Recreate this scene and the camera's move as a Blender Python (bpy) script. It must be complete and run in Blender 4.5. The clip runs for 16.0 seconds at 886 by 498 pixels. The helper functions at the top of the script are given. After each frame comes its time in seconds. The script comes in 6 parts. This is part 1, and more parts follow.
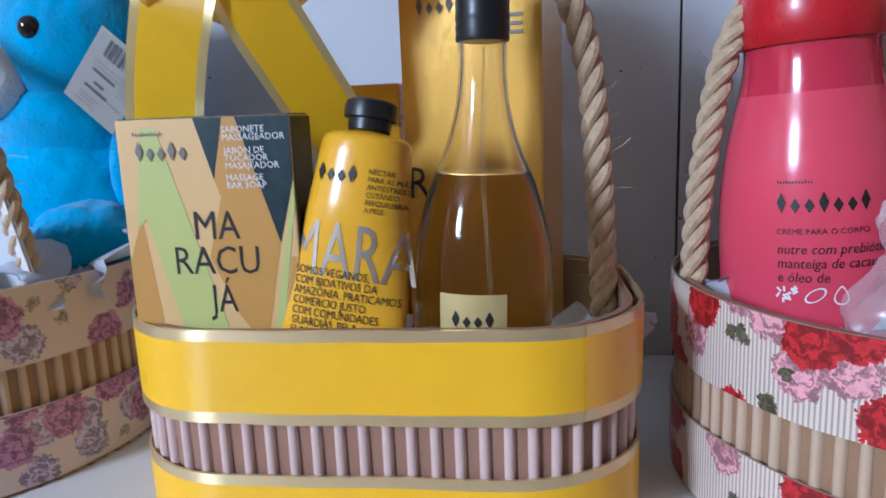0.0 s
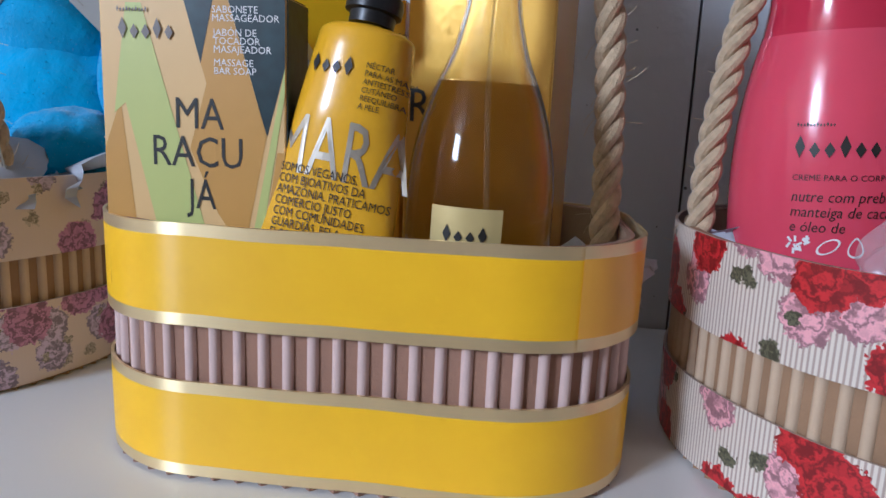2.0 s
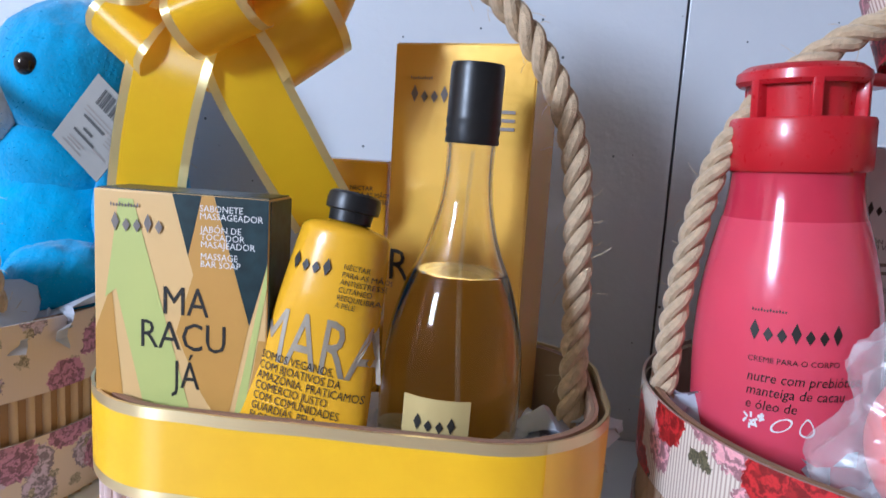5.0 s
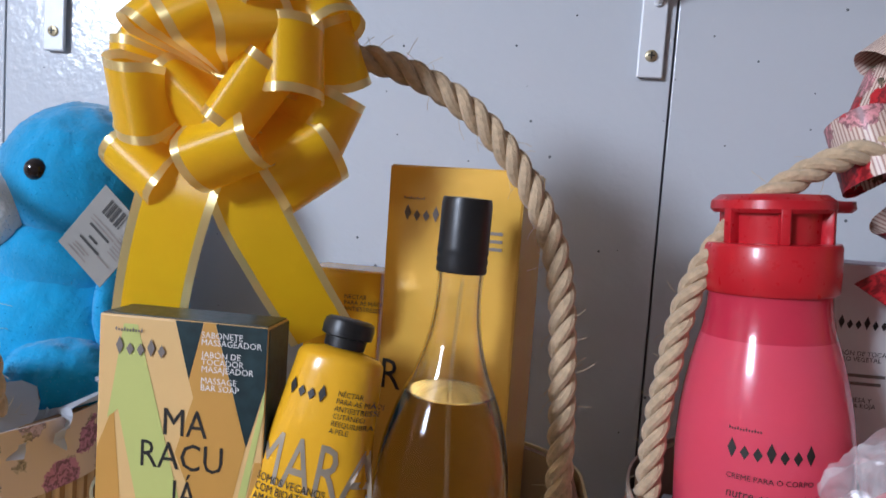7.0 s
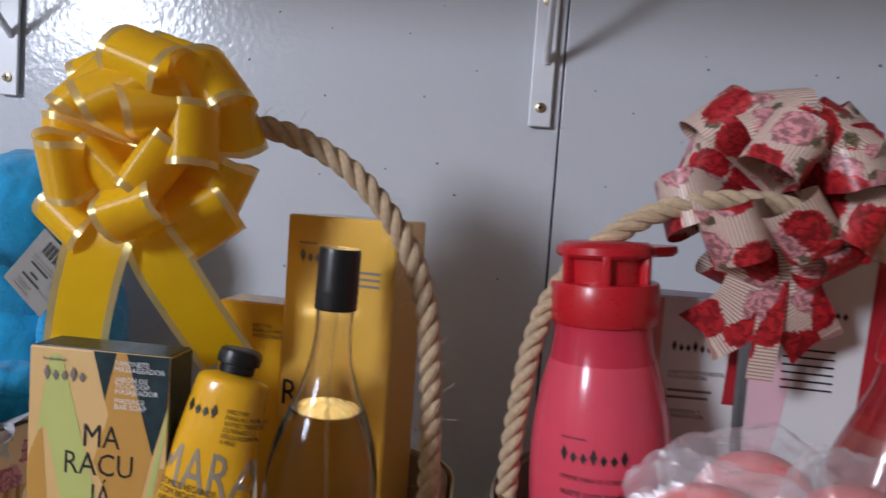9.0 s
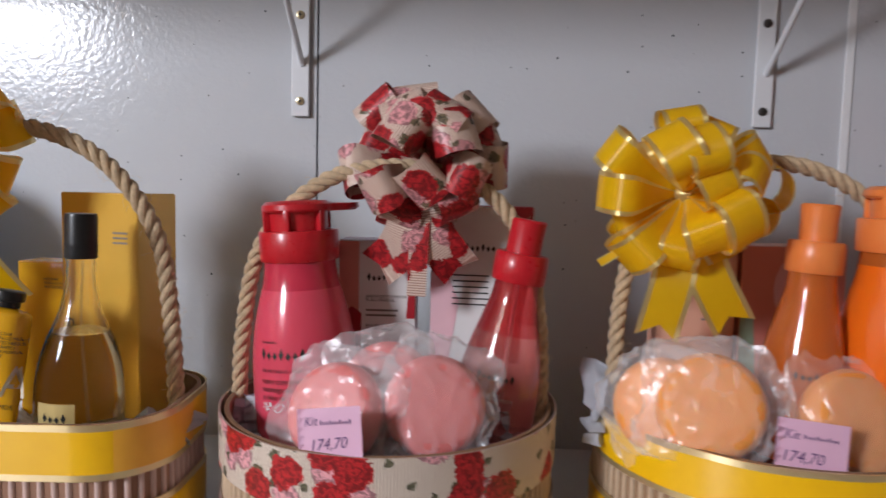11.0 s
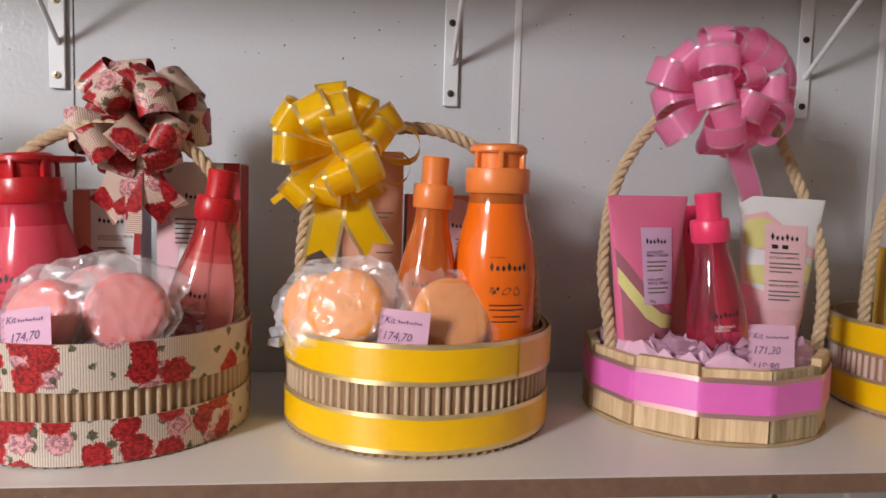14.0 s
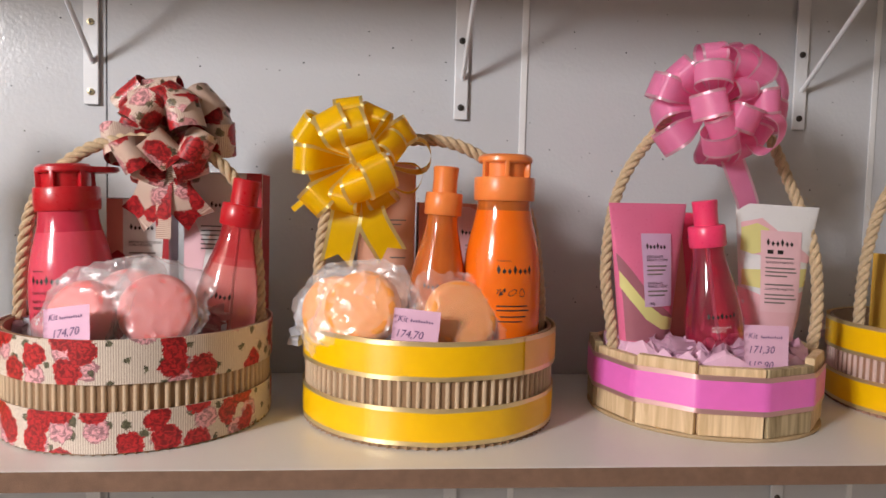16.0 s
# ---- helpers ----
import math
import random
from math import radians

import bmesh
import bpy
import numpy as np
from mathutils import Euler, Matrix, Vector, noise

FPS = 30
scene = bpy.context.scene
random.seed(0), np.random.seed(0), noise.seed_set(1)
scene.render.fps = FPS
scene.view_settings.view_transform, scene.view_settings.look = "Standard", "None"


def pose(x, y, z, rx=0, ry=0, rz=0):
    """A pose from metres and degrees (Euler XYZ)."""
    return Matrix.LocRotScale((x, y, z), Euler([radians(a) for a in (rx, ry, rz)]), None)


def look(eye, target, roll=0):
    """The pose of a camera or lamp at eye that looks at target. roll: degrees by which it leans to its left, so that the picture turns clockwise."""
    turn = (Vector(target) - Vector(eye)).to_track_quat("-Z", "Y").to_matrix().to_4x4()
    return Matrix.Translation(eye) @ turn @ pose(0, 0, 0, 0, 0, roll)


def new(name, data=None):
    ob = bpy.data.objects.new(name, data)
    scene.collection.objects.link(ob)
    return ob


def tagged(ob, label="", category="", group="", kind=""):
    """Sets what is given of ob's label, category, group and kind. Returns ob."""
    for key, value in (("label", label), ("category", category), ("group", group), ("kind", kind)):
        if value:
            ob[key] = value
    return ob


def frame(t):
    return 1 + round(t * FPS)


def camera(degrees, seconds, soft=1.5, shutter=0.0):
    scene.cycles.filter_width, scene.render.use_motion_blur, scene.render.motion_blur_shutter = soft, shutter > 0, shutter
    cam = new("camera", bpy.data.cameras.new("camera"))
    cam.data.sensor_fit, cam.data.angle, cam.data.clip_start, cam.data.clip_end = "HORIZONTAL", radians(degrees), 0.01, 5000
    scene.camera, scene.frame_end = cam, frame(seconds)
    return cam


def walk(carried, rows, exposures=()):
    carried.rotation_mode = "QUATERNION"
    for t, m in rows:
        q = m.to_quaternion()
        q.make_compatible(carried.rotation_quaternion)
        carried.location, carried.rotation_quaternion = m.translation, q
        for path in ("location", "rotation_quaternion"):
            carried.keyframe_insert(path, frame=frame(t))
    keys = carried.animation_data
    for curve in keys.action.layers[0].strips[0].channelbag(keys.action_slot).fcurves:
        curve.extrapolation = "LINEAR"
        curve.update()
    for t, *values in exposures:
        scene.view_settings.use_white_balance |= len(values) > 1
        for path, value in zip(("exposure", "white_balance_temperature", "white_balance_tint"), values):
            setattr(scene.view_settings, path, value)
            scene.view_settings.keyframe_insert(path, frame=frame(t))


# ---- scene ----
cam = camera(64.8, 16.0, shutter=0.5)
PATH = [
    (0, (0.034, -0.012, 0.189), (-0.27, 1.931, -0.176), -2.2),
    (0.5, (0.036, -0.002, 0.176), (-0.244, 1.944, -0.191), 0.1),
    (1, (0.035, -0.002, 0.163), (-0.237, 1.953, -0.157), 1.5),
    (1.5, (0.036, 0.001, 0.151), (-0.241, 1.946, -0.225), 2.1),
    (2, (0.033, 0.0, 0.152), (-0.255, 1.944, -0.221), 2.6),
    (2.5, (0.029, 0.001, 0.159), (-0.255, 1.949, -0.193), 3.5),
    (3, (0.025, -0.003, 0.175), (-0.259, 1.949, -0.152), 3.5),
    (3.2, (0.028, -0.004, 0.177), (-0.262, 1.95, -0.132), 3.6),
    (5.3, (0.039, -0.004, 0.225), (-0.235, 1.956, -0.059), 3.5),
    (5.5, (0.038, -0.006, 0.228), (-0.236, 1.958, -0.035), 3.5),
    (6, (0.036, -0.011, 0.239), (-0.231, 1.958, 0.008), 3.7),
    (6.5, (0.04, -0.011, 0.246), (-0.226, 1.961, 0.046), 3.7),
    (7, (0.039, -0.016, 0.255), (-0.225, 1.96, 0.098), 4.0),
    (7.5, (0.038, -0.02, 0.266), (-0.23, 1.958, 0.129), 4.0),
    (8, (0.039, -0.028, 0.278), (-0.212, 1.953, 0.162), 3.9),
    (8.2, (0.045, -0.037, 0.283), (-0.197, 1.945, 0.165), 4.1),
    (10.5, (0.246, -0.17, 0.283), (0.148, 1.821, 0.124), 1.9),
    (10.8, (0.274, -0.198, 0.28), (0.2, 1.795, 0.122), 1.6),
    (11, (0.299, -0.213, 0.278), (0.214, 1.779, 0.109), 1.4),
    (11.5, (0.347, -0.244, 0.279), (0.382, 1.752, 0.15), 2.1),
    (12, (0.389, -0.289, 0.257), (0.476, 1.7, 0.062), 2.3),
    (12.5, (0.412, -0.326, 0.253), (0.454, 1.665, 0.067), 1.6),
    (13, (0.447, -0.343, 0.248), (0.54, 1.647, 0.077), 1.6),
    (13.5, (0.469, -0.362, 0.247), (0.604, 1.627, 0.094), 1.0),
    (14, (0.489, -0.378, 0.241), (0.707, 1.603, 0.075), 1.6),
    (14.5, (0.507, -0.389, 0.236), (0.734, 1.591, 0.076), 1.3),
    (15, (0.511, -0.402, 0.236), (0.732, 1.58, 0.084), 0.7),
    (15.5, (0.505, -0.412, 0.234), (0.705, 1.574, 0.1), 1.2),
    (16, (0.488, -0.421, 0.234), (0.668, 1.567, 0.108), 1.5),
]
walk(cam, [(t, look(eye, target, roll)) for t, eye, target, roll in PATH],
     exposures=[(0, -1.04, 4950, 12), (1, -1.28, 4950, 12), (2, -1.22, 5150, 12), (2.5, -1.22, 5150, 12), (3.2, -0.86, 4950, 13), (5.5, -0.68, 5250, 12), (6, -0.42, 5400, 11), (6.5, -0.78, 5600, 13), (7, -1.06, 5550, 14), (8, -1.52, 5700, 15), (8.2, -1.52, 5700, 15), (10.5, -1.14, 6250, 15), (11, -1.15, 6250, 15), (12, -1.03, 6300, 16), (12.5, -0.84, 6500, 15), (14, -0.74, 6750, 15), (16, -0.60, 6900, 15)])

# ---- world and light ----
world = bpy.data.worlds.new("world")
scene.world = world
world.use_nodes = True
wn = world.node_tree.nodes
sky = wn.new("ShaderNodeTexSky")
sky.sky_type = "NISHITA"
sky.sun_disc = False
sky.sun_elevation = radians(40)
sky.sun_rotation = radians(200)
wn["Background"].inputs["Strength"].default_value = 0.1
world.node_tree.links.new(sky.outputs["Color"], wn["Background"].inputs["Color"])

WALL_Y = 0.535
BACK_Y = -2.1


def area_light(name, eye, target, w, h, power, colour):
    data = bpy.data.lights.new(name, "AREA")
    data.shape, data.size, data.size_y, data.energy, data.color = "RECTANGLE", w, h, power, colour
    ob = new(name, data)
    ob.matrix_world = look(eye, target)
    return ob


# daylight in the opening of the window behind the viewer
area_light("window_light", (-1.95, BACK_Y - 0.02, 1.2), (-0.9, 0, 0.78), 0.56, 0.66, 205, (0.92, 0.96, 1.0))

# ---- materials ----


def node_material(name):
    m = bpy.data.materials.new(name)
    m.use_nodes = True
    n = m.node_tree.nodes
    return m, n, m.node_tree.links, n["Principled BSDF"]


def set_in(node, name, value):
    node.inputs[name].default_value = value


def rgba(c, f=1.0):
    return (min(c[0] * f, 1), min(c[1] * f, 1), min(c[2] * f, 1), 1)


def surface(name, colour, rough=0.5, metal=0.0, var=0.1, scale=30.0, bump=0.0, bump_scale=300.0, stretch=(1, 1, 1), alpha=1.0, trans=0.0, sheen=0.0, coat=0.0, sub=0.0, ior=1.45):
    """A plain surface with stains at one scale and grain at another."""
    m, n, link, p = node_material(name)
    tex = n.new("ShaderNodeTexCoord")
    mp = n.new("ShaderNodeMapping")
    mp.inputs["Scale"].default_value = stretch
    link.new(tex.outputs["Object"], mp.inputs["Vector"])
    big = n.new("ShaderNodeTexNoise")
    set_in(big, "Scale", scale)
    set_in(big, "Detail", 3)
    link.new(mp.outputs[0], big.inputs["Vector"])
    fine = n.new("ShaderNodeTexNoise")
    set_in(fine, "Scale", bump_scale)
    set_in(fine, "Detail", 2)
    link.new(mp.outputs[0], fine.inputs["Vector"])
    mix = n.new("ShaderNodeMix")
    mix.data_type = "RGBA"
    mix.inputs[6].default_value = rgba(colour, 1 - var)
    mix.inputs[7].default_value = rgba(colour, 1 + var)
    link.new(big.outputs["Fac"], mix.inputs[0])
    link.new(mix.outputs[2], p.inputs["Base Color"])
    rr = n.new("ShaderNodeMapRange")
    set_in(rr, "To Min", max(rough - 0.08, 0.02))
    set_in(rr, "To Max", min(rough + 0.08, 1))
    link.new(fine.outputs["Fac"], rr.inputs["Value"])
    link.new(rr.outputs[0], p.inputs["Roughness"])
    if bump:
        b = n.new("ShaderNodeBump")
        set_in(b, "Strength", bump)
        set_in(b, "Distance", 0.001)
        link.new(fine.outputs["Fac"], b.inputs["Height"])
        link.new(b.outputs[0], p.inputs["Normal"])
    set_in(p, "Metallic", metal)
    set_in(p, "Alpha", alpha)
    set_in(p, "Transmission Weight", trans)
    set_in(p, "Sheen Weight", sheen)
    set_in(p, "Coat Weight", coat)
    set_in(p, "Subsurface Weight", sub)
    set_in(p, "Subsurface Scale", 0.004)
    set_in(p, "IOR", ior)
    return m


def ribbon_material(name, colour, edge, edge_w=0.13, trans=0.0, edge_metal=0.75):
    """Satin florist ribbon: coloured middle, metallic stripe along both edges (uv x runs across)."""
    m, n, link, p = node_material(name)
    uv = n.new("ShaderNodeUVMap")
    sep = n.new("ShaderNodeSeparateXYZ")
    link.new(uv.outputs[0], sep.inputs[0])
    a = n.new("ShaderNodeMath")
    a.operation = "SUBTRACT"
    a.inputs[1].default_value = 0.5
    link.new(sep.outputs[0], a.inputs[0])
    b = n.new("ShaderNodeMath")
    b.operation = "ABSOLUTE"
    link.new(a.outputs[0], b.inputs[0])
    c = n.new("ShaderNodeMath")
    c.operation = "GREATER_THAN"
    c.inputs[1].default_value = 0.5 - edge_w
    link.new(b.outputs[0], c.inputs[0])
    no = n.new("ShaderNodeTexNoise")
    set_in(no, "Scale", 60)
    tex = n.new("ShaderNodeTexCoord")
    link.new(tex.outputs["Object"], no.inputs["Vector"])
    base = n.new("ShaderNodeMix")
    base.data_type = "RGBA"
    base.inputs[6].default_value = rgba(colour, 0.93)
    base.inputs[7].default_value = rgba(colour, 1.06)
    link.new(no.outputs["Fac"], base.inputs[0])
    mix = n.new("ShaderNodeMix")
    mix.data_type = "RGBA"
    link.new(c.outputs[0], mix.inputs[0])
    link.new(base.outputs[2], mix.inputs[6])
    mix.inputs[7].default_value = rgba(edge)
    link.new(mix.outputs[2], p.inputs["Base Color"])
    met = n.new("ShaderNodeMath")
    met.operation = "MULTIPLY"
    met.inputs[1].default_value = edge_metal
    link.new(c.outputs[0], met.inputs[0])
    link.new(met.outputs[0], p.inputs["Metallic"])
    # fine ribs along the ribbon give the satin sheen
    wv = n.new("ShaderNodeTexWave")
    wv.bands_direction = "X"
    set_in(wv, "Scale", 45)
    set_in(wv, "Distortion", 0.6)
    link.new(uv.outputs[0], wv.inputs["Vector"])
    bm_ = n.new("ShaderNodeBump")
    set_in(bm_, "Strength", 0.08)
    set_in(bm_, "Distance", 0.0004)
    link.new(wv.outputs["Fac"], bm_.inputs["Height"])
    link.new(bm_.outputs[0], p.inputs["Normal"])
    # the lengthwise threads draw the shine out across the ribbon
    tan = n.new("ShaderNodeTangent")
    tan.direction_type = "UV_MAP"
    link.new(tan.outputs[0], p.inputs["Tangent"])
    set_in(p, "Anisotropic", 0.9)
    set_in(p, "Roughness", 0.36)
    set_in(p, "Specular IOR Level", 0.6)
    if trans:
        tr = n.new("ShaderNodeBsdfTranslucent")
        link.new(mix.outputs[2], tr.inputs["Color"])
        ms = n.new("ShaderNodeMixShader")
        ms.inputs[0].default_value = trans
        link.new(p.outputs[0], ms.inputs[1])
        link.new(tr.outputs[0], ms.inputs[2])
        link.new(ms.outputs[0], n["Material Output"].inputs["Surface"])
    return m


def floral_material(name, paper, stripe, red, pink, leaf, size=0.036, gloss=0.4):
    """Printed paper: pin stripes on cream with roses and leaves (uv in metres)."""
    m, n, link, p = node_material(name)
    uv = n.new("ShaderNodeUVMap")
    wob = n.new("ShaderNodeTexNoise")
    set_in(wob, "Scale", 5.0 / size)
    set_in(wob, "Detail", 2)
    link.new(uv.outputs[0], wob.inputs["Vector"])
    off = n.new("ShaderNodeVectorMath")
    off.operation = "MULTIPLY_ADD"
    off.inputs[1].default_value = (size * 0.26,) * 3
    link.new(wob.outputs["Color"], off.inputs[0])
    jag = n.new("ShaderNodeTexNoise")
    set_in(jag, "Scale", 17 / size)
    link.new(uv.outputs[0], jag.inputs["Vector"])
    off1 = n.new("ShaderNodeVectorMath")
    off1.operation = "MULTIPLY_ADD"
    off1.inputs[1].default_value = (size * 0.20,) * 3
    link.new(jag.outputs["Color"], off1.inputs[0])
    link.new(uv.outputs[0], off1.inputs[2])
    link.new(off1.outputs[0], off.inputs[2])
    wave = n.new("ShaderNodeTexWave")
    wave.bands_direction = "X"
    set_in(wave, "Scale", 145)
    link.new(uv.outputs[0], wave.inputs["Vector"])
    cur = n.new("ShaderNodeMix")
    cur.data_type = "RGBA"
    cur.inputs[6].default_value = rgba(stripe)
    cur.inputs[7].default_value = rgba(paper)
    gr = n.new("ShaderNodeMapRange")
    set_in(gr, "From Min", 0.2)
    set_in(gr, "From Max", 0.55)
    link.new(wave.outputs["Fac"], gr.inputs["Value"])
    link.new(gr.outputs[0], cur.inputs[0])
    last = cur.outputs[2]

    def layer(colour, scale, radius, keep, shift, last):
        mv = n.new("ShaderNodeVectorMath")
        mv.operation = "ADD"
        mv.inputs[1].default_value = (shift, shift * 0.7, 0)
        link.new(off.outputs[0], mv.inputs[0])
        vo = n.new("ShaderNodeTexVoronoi")
        vo.voronoi_dimensions = "2D"
        set_in(vo, "Scale", scale)
        set_in(vo, "Randomness", 1.0)
        link.new(mv.outputs[0], vo.inputs["Vector"])
        near = n.new("ShaderNodeMath")
        near.operation = "LESS_THAN"
        near.inputs[1].default_value = radius
        link.new(vo.outputs["Distance"], near.inputs[0])
        sp = n.new("ShaderNodeSeparateColor")
        link.new(vo.outputs["Color"], sp.inputs[0])
        kp = n.new("ShaderNodeMath")
        kp.operation = "LESS_THAN"
        kp.inputs[1].default_value = keep
        link.new(sp.outputs[0], kp.inputs[0])
        mask = n.new("ShaderNodeMath")
        mask.operation = "MULTIPLY"
        link.new(near.outputs[0], mask.inputs[0])
        link.new(kp.outputs[0], mask.inputs[1])
        # petals: small cells shade the flower
        pv = n.new("ShaderNodeTexVoronoi")
        pv.voronoi_dimensions = "2D"
        set_in(pv, "Scale", scale * 5.5)
        link.new(mv.outputs[0], pv.inputs["Vector"])
        whorl = n.new("ShaderNodeMath")
        whorl.operation = "MULTIPLY_ADD"
        whorl.inputs[1].default_value = 34.0
        link.new(vo.outputs["Distance"], whorl.inputs[0])
        lap = n.new("ShaderNodeMath")
        lap.operation = "MULTIPLY"
        lap.inputs[1].default_value = 6.5
        link.new(pv.outputs["Distance"], lap.inputs[0])
        link.new(lap.outputs[0], whorl.inputs[2])
        curl = n.new("ShaderNodeMath")
        curl.operation = "SINE"
        link.new(whorl.outputs[0], curl.inputs[0])
        tone = n.new("ShaderNodeMapRange")
        set_in(tone, "From Min", -1.0)
        set_in(tone, "From Max", 1.0)
        link.new(curl.outputs[0], tone.inputs["Value"])
        pet = n.new("ShaderNodeMix")
        pet.data_type = "RGBA"
        pet.inputs[6].default_value = rgba(colour, 1.25)
        pet.inputs[7].default_value = rgba(colour, 0.42)
        link.new(tone.outputs[0], pet.inputs[0])
        mx = n.new("ShaderNodeMix")
        mx.data_type = "RGBA"
        link.new(mask.outputs[0], mx.inputs[0])
        link.new(last, mx.inputs[6])
        link.new(pet.outputs[2], mx.inputs[7])
        return mx.outputs[2]

    last = layer(leaf, 1.9 / size, 0.28, 0.22, 0.013, last)
    last = layer(pink, 0.95 / size, 0.36, 0.62, 0.031, last)
    last = layer(leaf, 2.2 / size, 0.22, 0.16, 0.043, last)
    last = layer(red, 1.0 / size, 0.45, 0.6, 0.0, last)
    link.new(last, p.inputs["Base Color"])
    set_in(p, "Roughness", gloss)
    return m


def wood_material(name, a, b):
    m, n, link, p = node_material(name)
    tex = n.new("ShaderNodeTexCoord")
    info = n.new("ShaderNodeObjectInfo")
    add = n.new("ShaderNodeVectorMath")
    add.operation = "ADD"
    link.new(tex.outputs["Object"], add.inputs[0])
    rnd = n.new("ShaderNodeCombineXYZ")
    link.new(info.outputs["Random"], rnd.inputs[0])
    link.new(info.outputs["Random"], rnd.inputs[1])
    link.new(rnd.outputs[0], add.inputs[1])
    mp = n.new("ShaderNodeMapping")
    mp.inputs["Scale"].default_value = (1, 1, 0.07)
    link.new(add.outputs[0], mp.inputs["Vector"])
    w = n.new("ShaderNodeTexNoise")
    set_in(w, "Scale", 120)
    set_in(w, "Detail", 4)
    set_in(w, "Distortion", 1.2)
    link.new(mp.outputs[0], w.inputs["Vector"])
    cr = n.new("ShaderNodeValToRGB")
    cr.color_ramp.elements[0].position, cr.color_ramp.elements[0].color = 0.35, rgba(b)
    cr.color_ramp.elements[1].position, cr.color_ramp.elements[1].color = 0.62, rgba(a)
    link.new(w.outputs["Fac"], cr.inputs[0])
    hs = n.new("ShaderNodeHueSaturation")
    mr = n.new("ShaderNodeMapRange")
    set_in(mr, "To Min", 0.78)
    set_in(mr, "To Max", 1.1)
    link.new(info.outputs["Random"], mr.inputs["Value"])
    link.new(mr.outputs[0], hs.inputs["Value"])
    link.new(cr.outputs[0], hs.inputs["Color"])
    link.new(hs.outputs[0], p.inputs["Base Color"])
    set_in(p, "Roughness", 0.65)
    bu = n.new("ShaderNodeBump")
    set_in(bu, "Strength", 0.3)
    set_in(bu, "Distance", 0.0006)
    link.new(w.outputs["Fac"], bu.inputs["Height"])
    link.new(bu.outputs[0], p.inputs["Normal"])
    return m


def wall_material(name, colour):
    """White lacquered sheet with hammered relief and dark specks."""
    m, n, link, p = node_material(name)
    tex = n.new("ShaderNodeTexCoord")
    big = n.new("ShaderNodeTexNoise")
    set_in(big, "Scale", 3)
    set_in(big, "Detail", 4)
    link.new(tex.outputs["Object"], big.inputs["Vector"])
    mix = n.new("ShaderNodeMix")
    mix.data_type = "RGBA"
    mix.inputs[6].default_value = rgba(colour, 0.95)
    mix.inputs[7].default_value = rgba(colour, 1.04)
    link.new(big.outputs["Fac"], mix.inputs[0])
    vo = n.new("ShaderNodeTexVoronoi")
    set_in(vo, "Scale", 68)
    link.new(tex.outputs["Object"], vo.inputs["Vector"])
    sp = n.new("ShaderNodeSeparateColor")
    link.new(vo.outputs["Color"], sp.inputs[0])
    rad = n.new("ShaderNodeMapRange")
    set_in(rad, "From Min", 0.3)
    set_in(rad, "From Max", 1.0)
    set_in(rad, "To Min", 0.0)
    set_in(rad, "To Max", 0.095)
    link.new(sp.outputs[0], rad.inputs["Value"])
    lt = n.new("ShaderNodeMath")
    lt.operation = "LESS_THAN"
    link.new(vo.outputs["Distance"], lt.inputs[0])
    link.new(rad.outputs[0], lt.inputs[1])
    mx = n.new("ShaderNodeMix")
    mx.data_type = "RGBA"
    link.new(lt.outputs[0], mx.inputs[0])
    link.new(mix.outputs[2], mx.inputs[6])
    mx.inputs[7].default_value = (0.12, 0.13, 0.14, 1)
    link.new(mx.outputs[2], p.inputs["Base Color"])
    ham = n.new("ShaderNodeTexNoise")
    set_in(ham, "Scale", 190)
    set_in(ham, "Detail", 1)
    link.new(tex.outputs["Object"], ham.inputs["Vector"])
    bu = n.new("ShaderNodeBump")
    set_in(bu, "Strength", 0.24)
    set_in(bu, "Distance", 0.0012)
    link.new(ham.outputs["Fac"], bu.inputs["Height"])
    link.new(bu.outputs[0], p.inputs["Normal"])
    set_in(p, "Roughness", 0.16)
    set_in(p, "Specular IOR Level", 0.3)
    return m


def film_material(name):
    """Thin clear plastic bag: mostly see-through with bright creases."""
    m, n, link, p = node_material(name)
    tr = n.new("ShaderNodeBsdfTransparent")
    gl = n.new("ShaderNodeBsdfGlossy")
    set_in(gl, "Roughness", 0.26)
    di = n.new("ShaderNodeBsdfDiffuse")
    di.inputs["Color"].default_value = (0.85, 0.85, 0.87, 1)
    lw = n.new("ShaderNodeLayerWeight")
    set_in(lw, "Blend", 0.35)
    a = n.new("ShaderNodeMixShader")
    a.inputs[0].default_value = 0.15
    link.new(tr.outputs[0], a.inputs[1])
    link.new(di.outputs[0], a.inputs[2])
    b = n.new("ShaderNodeMixShader")
    mr = n.new("ShaderNodeMapRange")
    set_in(mr, "To Min", 0.05)
    set_in(mr, "To Max", 0.22)
    link.new(lw.outputs["Fresnel"], mr.inputs["Value"])
    link.new(mr.outputs[0], b.inputs[0])
    link.new(a.outputs[0], b.inputs[1])
    link.new(gl.outputs[0], b.inputs[2])
    link.new(b.outputs[0], n["Material Output"].inputs["Surface"])
    return m


